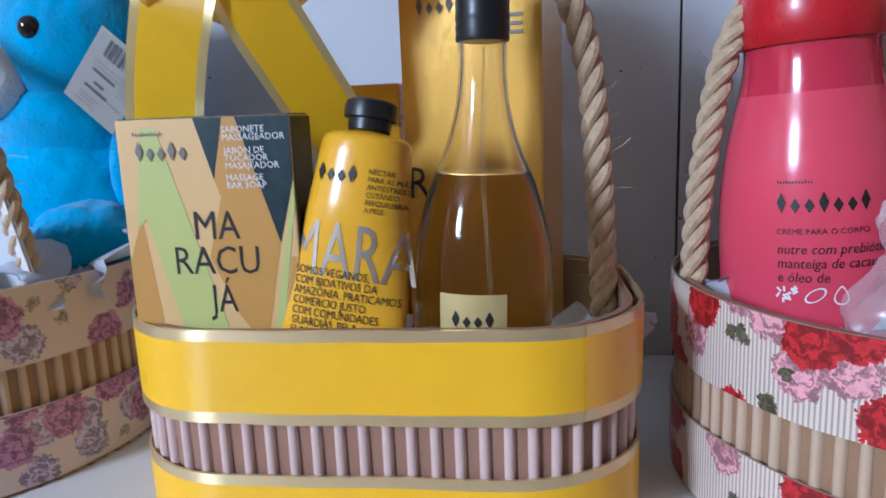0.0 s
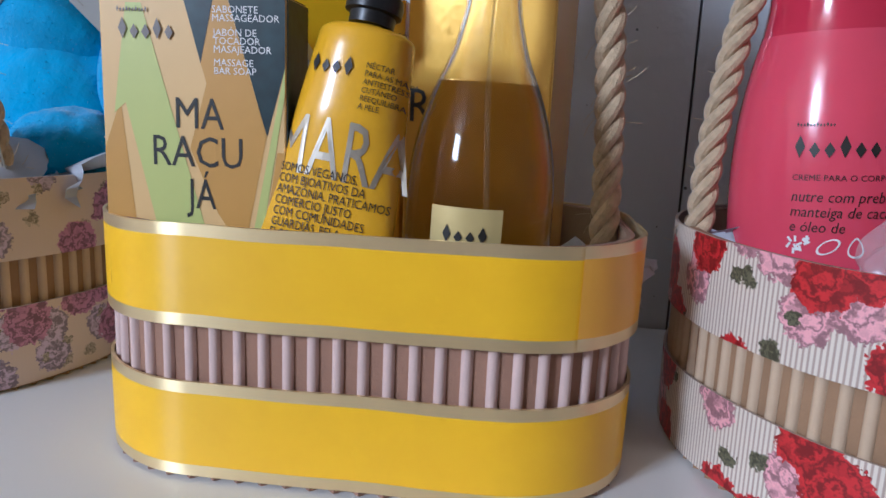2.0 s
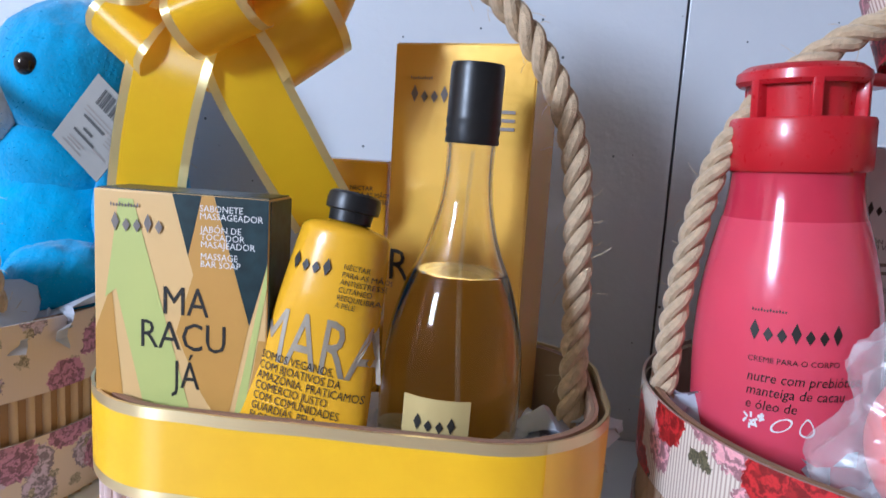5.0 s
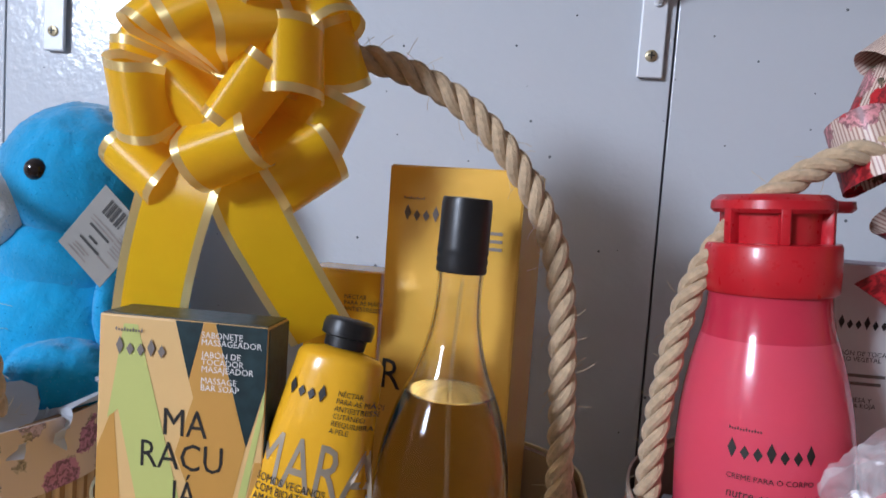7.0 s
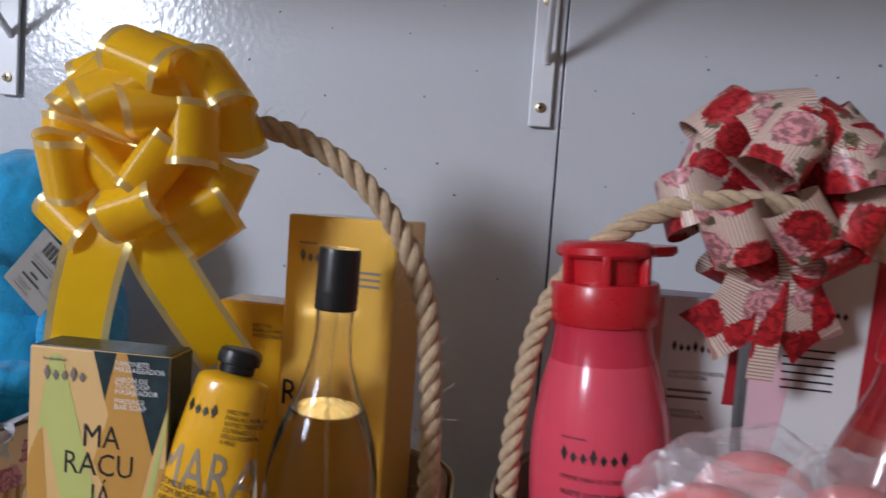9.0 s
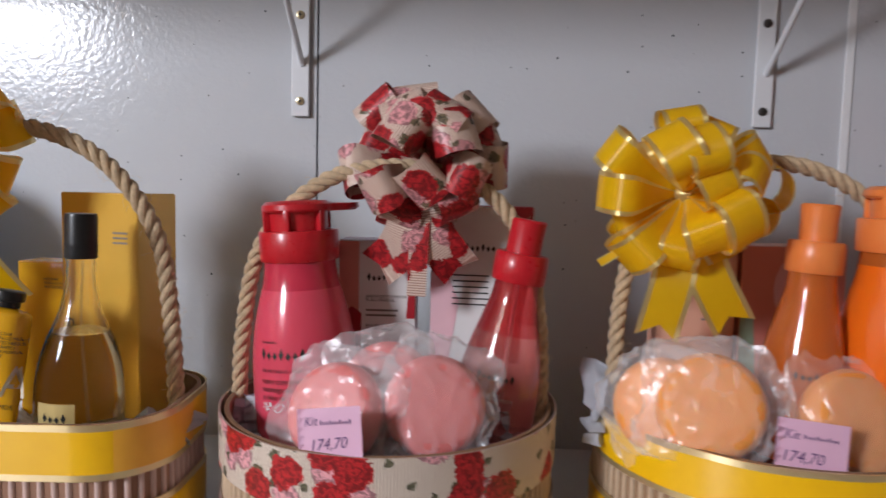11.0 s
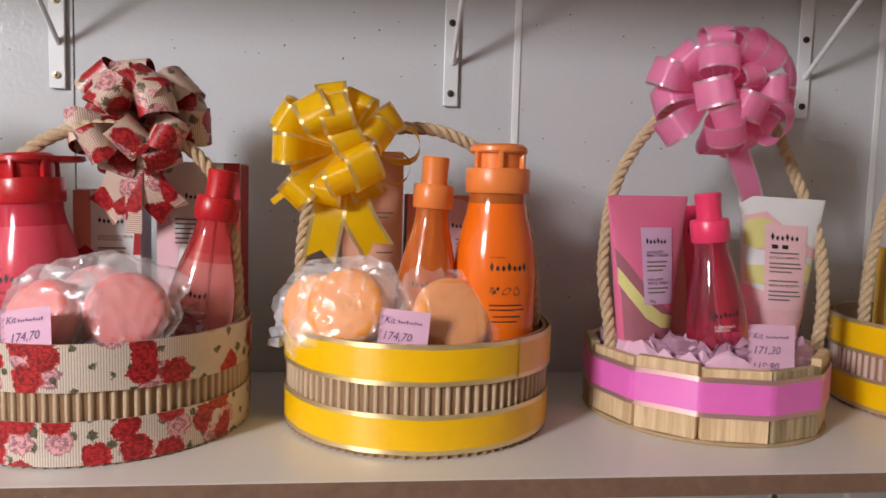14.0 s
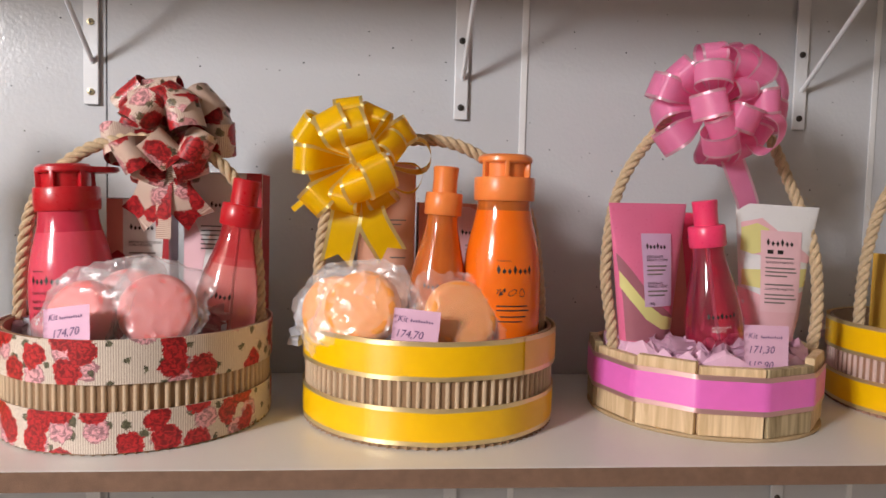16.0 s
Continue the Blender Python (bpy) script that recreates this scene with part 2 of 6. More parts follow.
GOLD = (0.86, 0.71, 0.40)
M_WALL = wall_material("lacquered_wall", (0.56, 0.575, 0.60))
M_TRIM = surface("white_trim", (0.78, 0.79, 0.80), 0.3, var=0.04)
M_GROOVE = surface("dark_groove", (0.09, 0.09, 0.10), 0.7)
M_MELAMINE = surface("white_melamine", (0.74, 0.73, 0.71), 0.32, var=0.04, scale=8, bump=0.05)
M_MDF = surface("raw_mdf", (0.20, 0.115, 0.075), 0.85, var=0.3, scale=90, bump=0.4, bump_scale=900)
M_ROOM = surface("room_plaster", (0.64, 0.55, 0.46), 0.8, var=0.08, scale=4)
M_FLOOR = surface("room_floor", (0.30, 0.24, 0.19), 0.5, var=0.15, scale=6)
M_METALW = surface("white_painted_steel", (0.72, 0.73, 0.75), 0.35, var=0.05, bump=0.05)
M_SCREW = surface("brass_screw", (0.55, 0.47, 0.30), 0.35, metal=0.9, var=0.2, scale=200)
M_DARKSCREW = surface("blackened_screw", (0.07, 0.06, 0.055), 0.5, metal=0.5, var=0.2)
M_YELLOW = ribbon_material("yellow_gold_ribbon", (1.0, 0.55, 0.003), (0.88, 0.70, 0.38), 0.12, edge_metal=0.72)
M_YELLOW_BOW = ribbon_material("yellow_bow_ribbon", (1.0, 0.60, 0.004), (0.96, 0.82, 0.38), 0.115, trans=0.38, edge_metal=0.75)
M_PINKBAND = ribbon_material("pink_rose_ribbon", (0.86, 0.17, 0.58), (0.66, 0.40, 0.38), 0.13, edge_metal=0.6)
M_PINKBOW = ribbon_material("pink_bow_ribbon", (1.0, 0.30, 0.55), (0.95, 0.62, 0.74), 0.11, trans=0.40, edge_metal=0.6)
# Flutes paler than the card: lit ridges, shaded valleys partly painted into both.
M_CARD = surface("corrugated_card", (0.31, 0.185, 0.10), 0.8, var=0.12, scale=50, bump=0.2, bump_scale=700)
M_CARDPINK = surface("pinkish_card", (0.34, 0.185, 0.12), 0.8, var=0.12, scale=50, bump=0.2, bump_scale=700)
M_FLUTEPINK = surface("lit_pale_pink_flute", (0.62, 0.45, 0.40), 0.8, var=0.12, scale=60)
M_FLUTE = surface("lit_pale_brown_flute", (0.55, 0.405, 0.27), 0.8, var=0.14, scale=60)
M_CARDIN = surface("card_inside", (0.30, 0.19, 0.12), 0.85, var=0.12, scale=40)
M_FLORAL = floral_material("red_rose_paper", (0.74, 0.66, 0.56), (0.45, 0.34, 0.28), (0.46, 0.018, 0.022), (0.68, 0.33, 0.36), (0.13, 0.12, 0.07), 0.030)
M_FLORAL_BOW = floral_material("red_rose_bow_paper", (0.74, 0.60, 0.50), (0.42, 0.24, 0.19), (0.42, 0.015, 0.02), (0.60, 0.26, 0.27), (0.16, 0.12, 0.07), 0.031)
M_LILAC = floral_material("lilac_rose_paper", (0.66, 0.54, 0.47), (0.655, 0.535, 0.47), (0.44, 0.20, 0.34), (0.50, 0.40, 0.54), (0.40, 0.34, 0.28), 0.027)
M_ROPE = surface("sisal_rope", (0.60, 0.44, 0.27), 0.75, var=0.38, scale=260, bump=1.0, bump_scale=1400, stretch=(1, 1, 1), sheen=0.2)
M_FIBRE = surface("sisal_fibre", (0.62, 0.48, 0.30), 0.7)
M_BARKWOOD = wood_material("knotty_slat", (0.60, 0.47, 0.28), (0.30, 0.22, 0.11))
M_WOOD = wood_material("pine_slat", (0.80, 0.60, 0.37), (0.60, 0.41, 0.22))
M_PLY = surface("plywood_base", (0.45, 0.32, 0.18), 0.7, var=0.15, scale=40)
M_BLACKCAP = surface("black_plastic", (0.012, 0.012, 0.013), 0.35, var=0.1)
M_TUBE = surface("yellow_tube_plastic", (0.80, 0.42, 0.012), 0.22, var=0.03, scale=12, coat=0.3)
M_TUBELIL = surface("silver_foil_print", (0.60, 0.54, 0.44), 0.32, metal=0.8, var=0.05)
M_INK = surface("black_ink", (0.02, 0.018, 0.015), 0.5)
M_GREYINK = surface("grey_ink", (0.20, 0.17, 0.15), 0.5)
M_WHITEINK = surface("white_ink", (0.80, 0.78, 0.75), 0.5)
M_PINKINK = surface("pale_pink_ink", (0.78, 0.45, 0.50), 0.5)
M_GOLDBOX = surface("golden_carton", (0.88, 0.52, 0.085), 0.18, metal=0.3, var=0.04, scale=10, coat=0.35)
M_SOAPTAN = surface("tan_carton", (0.72, 0.47, 0.19), 0.42, var=0.04)
M_SOAPOR = surface("orange_carton_print", (0.55, 0.29, 0.06), 0.42, var=0.04)
M_SOAPGRN = surface("lime_carton_print", (0.52, 0.55, 0.17), 0.42, var=0.04)
M_SOAPDARK = surface("dark_leaf_print", (0.016, 0.035, 0.04), 0.35, var=0.9, scale=120)
M_LABELGOLD = surface("pale_gold_label", (0.66, 0.52, 0.22), 0.35, metal=0.3, var=0.04)
M_GLASS = surface("clear_glass", (1.0, 0.99, 0.95), 0.03, var=0.0, trans=1.0, ior=1.22, coat=0.6)
M_OIL = surface("amber_oil", (1.0, 0.86, 0.50), 0.03, var=0.02, trans=1.0, ior=1.36)
M_DIP = surface("clear_tubing", (0.93, 0.92, 0.86), 0.1, var=0.02, trans=0.9, ior=1.1)
M_REDCAP = surface("red_plastic", (0.50, 0.012, 0.02), 0.3, var=0.05, coat=0.2)
M_REDBOT = surface("pink_red_bottle", (0.70, 0.075, 0.125), 0.18, var=0.10, scale=22, coat=0.25, sub=0.25)
M_REDNECK = surface("deep_red_neck", (0.54, 0.03, 0.065), 0.14, var=0.12, scale=50, coat=0.4)
M_REDSPRAY = surface("red_clear_plastic", (0.78, 0.07, 0.08), 0.08, var=0.03, trans=0.75, coat=0.3)
M_REDLIQ = surface("coral_liquid_plastic", (0.94, 0.30, 0.28), 0.08, var=0.03, trans=0.8, coat=0.3)
M_ORCAP = surface("orange_plastic", (0.82, 0.23, 0.055), 0.32, var=0.05, coat=0.2, sub=0.1)
M_ORBOT = surface("orange_bottle", (0.86, 0.16, 0.008), 0.14, var=0.05, scale=14, coat=0.4, sub=0.2)
M_ORSPRAY = surface("orange_clear_plastic", (0.88, 0.22, 0.035), 0.08, var=0.03, trans=0.55, coat=0.3)
M_SOAPRED = surface("coral_soap", (0.76, 0.22, 0.21), 0.45, var=0.08, scale=30, bump=0.1, sub=0.2)
M_SOAPORANGE = surface("orange_soap", (0.92, 0.36, 0.08), 0.45, var=0.08, scale=30, bump=0.1, sub=0.2)
M_FILM = film_material("clear_plastic_film")
M_TISSUE = surface("white_tissue", (0.72, 0.74, 0.80), 0.6, var=0.06)
M_TISSUEPINK = surface("lilac_pink_tissue", (0.80, 0.50, 0.66), 0.65, var=0.1)
M_NOTE = surface("pink_note_paper", (0.76, 0.46, 0.62), 0.7, var=0.04)
M_PEN = surface("violet_pen", (0.16, 0.08, 0.20), 0.6)
M_PINKTUBE = surface("pink_tube_plastic", (0.76, 0.17, 0.32), 0.3, var=0.04, coat=0.2)
M_MAUVE = surface("mauve_print", (0.36, 0.13, 0.17), 0.35)
M_LIME = surface("pale_lime_print", (0.68, 0.64, 0.26), 0.35)
M_WHITETUBE = surface("white_tube_plastic", (0.74, 0.74, 0.75), 0.3, var=0.03, coat=0.2)
M_LILACLABEL = surface("lilac_label", (0.62, 0.42, 0.62), 0.45)
M_PINKLABEL = surface("light_pink_label", (0.80, 0.50, 0.55), 0.45)
M_HOTCAP = surface("hot_pink_plastic", (0.80, 0.045, 0.14), 0.3, var=0.04, coat=0.2)
M_HOTBOT = surface("raspberry_clear_plastic", (0.78, 0.10, 0.19), 0.08, var=0.06, trans=0.85, coat=0.4)
M_BOXPINK = surface("salmon_carton", (0.70, 0.27, 0.22), 0.42, var=0.04)
M_BOXPEACH = surface("peach_carton", (0.76, 0.40, 0.28), 0.42, var=0.04)
M_BOXRED = surface("crimson_carton", (0.42, 0.02, 0.03), 0.4, var=0.05)
M_BOXLILAC = surface("grey_lilac_carton", (0.55, 0.45, 0.55), 0.42, var=0.03)
M_BOXWHITE = surface("white_carton", (0.78, 0.77, 0.76), 0.42, var=0.03)
M_BOXGREEN = surface("sage_carton", (0.30, 0.42, 0.30), 0.42, var=0.03)
M_CREAM = surface("cream_bottle", (0.76, 0.68, 0.48), 0.25, var=0.04, coat=0.2)
M_FUR = surface("blue_plush", (0.008, 0.31, 0.60), 0.85, var=0.4, scale=45, bump=0.5, bump_scale=330, sheen=0.5)
M_FURWHITE = surface("white_plush", (0.72, 0.76, 0.80), 0.9, var=0.1, scale=60, bump=0.8, bump_scale=400)
M_EYE = surface("black_eye", (0.01, 0.006, 0.006), 0.08, coat=0.6)
# Tag colour lowered to grey to hold the shade it hangs in.
M_TAG = surface("shaded_card_tag", (0.24, 0.23, 0.21), 0.6, var=0.05)
M_TAGBLUE = surface("pale_grey_card", (0.62, 0.66, 0.70), 0.4, var=0.05)

# ---- mesh helpers ----


def mesh_of(name, bm, material, smooth=True):
    me = bpy.data.meshes.new(name)
    bm.normal_update()
    bm.to_mesh(me)
    bm.free()
    for mat in material if isinstance(material, (list, tuple)) else [material]:
        me.materials.append(mat)
    if smooth:
        for f in me.polygons:
            f.use_smooth = True
        me.set_sharp_from_angle(angle=radians(38))
    return me


def part(name, bm, material, parent, label="", smooth=True):
    ob = new(name, mesh_of(name, bm, material, smooth))
    ob.parent = parent
    if label:
        ob["label"] = label
    if name in ("small_print", "script_print"):
        tagged(ob, label, kind="stuff")
    return ob


def thing(name, m, label, category, group="", kind=""):
    ob = new(name)
    ob.empty_display_size = 0.02
    ob.matrix_world = m if isinstance(m, Matrix) else Matrix.Translation(m)
    return tagged(ob, label, category, group, kind)


def single(name, bm, material, m, label, category, group="", kind="", smooth=True):
    ob = new(name, mesh_of(name, bm, material, smooth))
    ob.matrix_world = m if isinstance(m, Matrix) else Matrix.Translation(m)
    return tagged(ob, label, category, group, kind)


def block(bm, lo, hi, bevel=0.0):
    lo, hi = Vector(lo), Vector(hi)
    made = bmesh.ops.create_cube(bm, size=1, matrix=Matrix.LocRotScale((lo + hi) / 2, None, hi - lo))
    if bevel:
        edges = list({e for v in made["verts"] for e in v.link_edges})
        bmesh.ops.bevel(bm, geom=edges, offset=bevel, segments=2, affect="EDGES", profile=0.5)
    return bm


def box_bm(lo, hi, bevel=0.0):
    return block(bmesh.new(), lo, hi, bevel)


def lathe(profile, seg=40, sx=1.0, sy=1.0, bm=None):
    """Turned shape from (radius, height) pairs."""
    bm = bm or bmesh.new()
    rings = []
    for r, z in profile:
        if r < 1e-6:
            rings.append([bm.verts.new((0, 0, z))])
        else:
            rings.append([bm.verts.new((r * sx * math.cos(2 * math.pi * i / seg), r * sy * math.sin(2 * math.pi * i / seg), z)) for i in range(seg)])
    for a, b in zip(rings, rings[1:]):
        for i in range(seg):
            j = (i + 1) % seg
            if len(a) == 1 and len(b) == 1:
                continue
            if len(a) == 1:
                bm.faces.new((a[0], b[j], b[i]))
            elif len(b) == 1:
                bm.faces.new((a[i], a[j], b[0]))
            else:
                bm.faces.new((a[i], a[j], b[j], b[i]))
    return bm


def curve_profile(points, steps=6):
    """Catmull-Rom through (radius, height) pairs."""
    out = []
    for i in range(len(points) - 1):
        p0 = Vector(points[max(i - 1, 0)])
        p1, p2 = Vector(points[i]), Vector(points[i + 1])
        p3 = Vector(points[min(i + 2, len(points) - 1)])
        for k in range(steps):
            t = k / steps
            out.append(0.5 * ((2 * p1) + (p2 - p0) * t + (2 * p0 - 5 * p1 + 4 * p2 - p3) * t * t + (3 * p1 - p0 - 3 * p2 + p3) * t ** 3))
    out.append(Vector(points[-1]))
    return [tuple(max(c, 0) if k == 0 else c for k, c in enumerate(v)) for v in out]


def smooth_path(points, steps=10):
    out = []
    for i in range(len(points) - 1):
        p0, p1 = Vector(points[max(i - 1, 0)]), Vector(points[i])
        p2, p3 = Vector(points[i + 1]), Vector(points[min(i + 2, len(points) - 1)])
        for k in range(steps):
            t = k / steps
            out.append(0.5 * ((2 * p1) + (p2 - p0) * t + (2 * p0 - 5 * p1 + 4 * p2 - p3) * t * t + (3 * p1 - p0 - 3 * p2 + p3) * t ** 3))
    out.append(Vector(points[-1]))
    return out


def sweep(bm, path, radius, seg=8):
    """Round tube along a path, with closed ends."""
    up = Vector((0.13, 1, 0.21)).normalized()
    rings = []
    for i, p in enumerate(path):
        d = (path[min(i + 1, len(path) - 1)] - path[max(i - 1, 0)]).normalized()
        a = d.cross(up).normalized()
        b = d.cross(a)
        rings.append([bm.verts.new(p + radius * (math.cos(2 * math.pi * k / seg) * a + math.sin(2 * math.pi * k / seg) * b)) for k in range(seg)])
    for a, b in zip(rings, rings[1:]):
        for k in range(seg):
            bm.faces.new((a[k], a[(k + 1) % seg], b[(k + 1) % seg], b[k]))
    bm.faces.new(rings[0][::-1])
    bm.faces.new(rings[-1])
    return bm


def flat_poly(bm, pts, place):
    """A flat printed shape: pts in the plane, place maps (u, v) to a point."""
    bm.faces.new([bm.verts.new(place(u, v)) for u, v in pts])
    return bm


def text_bm(body, size, place, align="LEFT", width=0.0, leading=1.0, shear=0.0, squeeze=1.0):
    """Writing in the built-in font, laid on a surface by place(u, v)."""
    cu = bpy.data.curves.new("writing", "FONT")
    cu.body, cu.size, cu.align_x, cu.space_line, cu.shear = body, size, align, leading, shear
    cu.resolution_u = 2
    ob = bpy.data.objects.new("writing", cu)
    scene.collection.objects.link(ob)
    bpy.context.view_layer.update()
    me = bpy.data.meshes.new_from_object(ob.evaluated_get(bpy.context.evaluated_depsgraph_get()))
    bpy.data.objects.remove(ob)
    bpy.data.curves.remove(cu)
    bm = bmesh.new()
    bm.from_mesh(me)
    bpy.data.meshes.remove(me)
    for v in bm.verts:
        v.co = place(v.co.x * squeeze, v.co.y)
    return bm


def bars_bm(rows, place, height, skip=0.0):
    """Plain bars for writing that cannot be read: rows of (u0, u1, v)."""
    bm = bmesh.new()
    for u0, u1, v in rows:
        n = max(1, int((u1 - u0) / 0.004))
        for k in range(n):
            a, b = u0 + (u1 - u0) * k / n, u0 + (u1 - u0) * (k + 1) / n
            flat_poly(bm, [(a, v), (b, v), (b, v + height), (a, v + height)], place)
    return bm


def script_mark(place, u, v, w, h):
    """A brand mark as a plain row of lozenges in its colour."""
    bm = bmesh.new()
    n = max(4, round(w / (h * 0.62)))
    step = w / n
    for k in range(n):
        cx, tall = u + step * (k + 0.5), h * (1.0 if k % 3 == 0 else 0.7)
        flat_poly(bm, [(cx, v), (cx + step * 0.36, v + tall / 2), (cx, v + tall), (cx - step * 0.36, v + tall / 2)], place)
    bm.normal_update()
    return bm


# ---- the room ----


def room():
    x0, x1, zf, zc = -2.9, 2.6, -1.15, 1.55
    def setting(name, bm, mat, label, cat):
        return single(name, bm, mat, (0, 0, 0), label, cat, kind="structure", smooth=False)
    # shop wall behind the shelf, in sheets between seams
    wall = setting("wall_north", box_bm((x0, WALL_Y + 0.004, zf), (x1, WALL_Y + 0.12, zc)), M_GROOVE, "dark backing behind white wall sheets", "wall")
    seams = [x0, -0.424, 0.1295, 0.6795, 1.19, x1]
    for a, b in zip(seams, seams[1:]):
        part("panel", box_bm((a + 0.0009, WALL_Y, zf), (b - 0.0009, WALL_Y + 0.0035, zc), 0.0006), M_WALL, wall, "white speckled lacquered wall sheet", smooth=False)
    for x in (0.6795, 1.19):
        part("joint_strip", box_bm((x - 0.0045, WALL_Y - 0.002, zf), (x + 0.0045, WALL_Y - 0.0002, zc), 0.0007), M_TRIM, wall, "white joint strip", smooth=False)
    setting("floor", box_bm((x0, BACK_Y - 0.1, zf - 0.1), (x1, WALL_Y + 0.12, zf)), M_FLOOR, "brown tiled shop floor", "floor")
    setting("ceiling", box_bm((x0, BACK_Y - 0.1, zc), (x1, WALL_Y + 0.12, zc + 0.1)), M_ROOM, "pale beige ceiling", "ceiling")
    setting("wall_west", box_bm((x0 - 0.1, BACK_Y - 0.1, zf), (x0, WALL_Y + 0.12, zc)), M_ROOM, "beige plaster wall", "wall")
    setting("wall_east", box_bm((x1, BACK_Y - 0.1, zf), (x1 + 0.1, WALL_Y + 0.12, zc)), M_ROOM, "beige plaster wall", "wall")
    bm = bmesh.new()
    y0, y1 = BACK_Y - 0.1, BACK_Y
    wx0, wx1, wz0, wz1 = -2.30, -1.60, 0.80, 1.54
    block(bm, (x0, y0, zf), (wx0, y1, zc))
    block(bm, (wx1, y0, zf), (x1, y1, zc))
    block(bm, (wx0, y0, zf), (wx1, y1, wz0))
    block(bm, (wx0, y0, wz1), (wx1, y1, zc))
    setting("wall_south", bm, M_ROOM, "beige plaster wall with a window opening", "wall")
    bm = bmesh.new()
    for a, b in (((wx0, wz0), (wx0 + 0.04, wz1)), ((wx1 - 0.04, wz0), (wx1, wz1)), ((wx0 + 0.04, wz0), (wx1 - 0.04, wz0 + 0.04)), ((wx0 + 0.04, wz1 - 0.04), (wx1 - 0.04, wz1))):
        block(bm, (a[0], y1 - 0.005, a[1]), (b[0], y1 + 0.015, b[1]), 0.003)
    setting("window_1", bm, M_TRIM, "white window frame", "window")


room()


def shelf(name, z, front, label):
    ob = thing(name, (0, 0, z), label, "shelf", kind="structure")
    part("board", box_bm((-1.6, front + 0.0006, -0.018), (1.7, WALL_Y - 0.0025, 0), 0.0006), M_MELAMINE, ob, "white melamine board", smooth=False)
    part("edge", box_bm((-1.6, front - 0.0006, -0.0178), (1.7, front + 0.0004, -0.0003)), M_MDF, ob, "raw brown board edge", smooth=False)
    return ob


shelf("shelf_lower", 0.0, 0.183, "white melamine shelf with a raw brown front edge")
shelf("shelf_upper", 0.575, 0.190, "white melamine shelf above the baskets")


def bracket(x, low, screw_mat, lean=0.0):
    """Shelf bracket: a flat wall bar with screws, an arm under the shelf and a thin brace."""
    ob = thing("shelf_bracket", (x, WALL_Y - 0.0025, low), "white painted steel shelf bracket screwed to the wall", "bracket", "shelf brackets")
    top = 0.575 - 0.018 - low
    bm = box_bm((-0.0095, -0.0035, 0), (0.0095, 0, top), 0.0012)
    part("wall_bar", bm, M_METALW, ob, smooth=False)
    part("arm", box_bm((-0.0095, -0.235, top - 0.0035), (0.0095, -0.0036, top - 0.0003), 0.001), M_METALW, ob, smooth=False)
    bm = bmesh.new()
    sweep(bm, smooth_path([(0.002, -0.005, 0.055), (0.002, -0.02, 0.068), (0.002 + lean, -0.19, top - 0.006)], 4), 0.0032, 8)
    part("brace", bm, M_METALW, ob)
    for z in (0.016, 0.105):
        bm = bmesh.new()
        lathe([(0, -0.0005), (0.0045, 0), (0.0042, 0.0016), (0.0012, 0.0024), (0, 0.0015)], 16, bm=bm)
        bm.transform(Matrix.Translation((0, -0.0036, z)) @ Matrix.Rotation(radians(90), 4, "X"))
        s = part("screw", bm, screw_mat, ob, "cross-head screw")
        bm = bmesh.new()
        block(bm, (-0.0026, -0.0063, z - 0.0005), (0.0026, -0.0058, z + 0.0005))
        block(bm, (-0.0005, -0.0064, z - 0.0026), (0.0005, -0.0059, z + 0.0026))
        part("slot", bm, M_INK, s, smooth=False)
    return ob


bracket(-0.375, 0.352, M_SCREW)
bracket(0.112, 0.352, M_SCREW)
bracket(0.593, 0.350, M_DARKSCREW)
bracket(1.075, 0.353, M_DARKSCREW)


def low_bracket(x):
    """End of a bracket that holds the lower shelf, below it."""
    ob = thing("shelf_bracket", (x, WALL_Y - 0.0025, -0.215), "white painted steel bracket under the shelf", "bracket", "shelf brackets")
    part("wall_bar", box_bm((-0.0095, -0.0035, 0), (0.0095, 0, 0.196), 0.0012), M_METALW, ob, smooth=False)
    part("arm", box_bm((-0.0095, -0.25, 0.193), (0.0095, -0.0036, 0.1965), 0.001), M_METALW, ob, smooth=False)
    bm = bmesh.new()
    lathe([(0, -0.0005), (0.0045, 0), (0.004, 0.0018), (0, 0.0022)], 14, bm=bm)
    bm.transform(Matrix.Translation((0, -0.0036, 0.034)) @ Matrix.Rotation(radians(90), 4, "X"))
    part("screw", bm, M_DARKSCREW, ob)


for bx in (-0.375, 0.112, 0.593, 1.075):
    low_bracket(bx)

# ---- baskets ----


def outline_round(r, n=240):
    return [(r * math.cos(2 * math.pi * i / n), r * math.sin(2 * math.pi * i / n), math.cos(2 * math.pi * i / n), math.sin(2 * math.pi * i / n), r * 2 * math.pi * i / n) for i in range(n)]


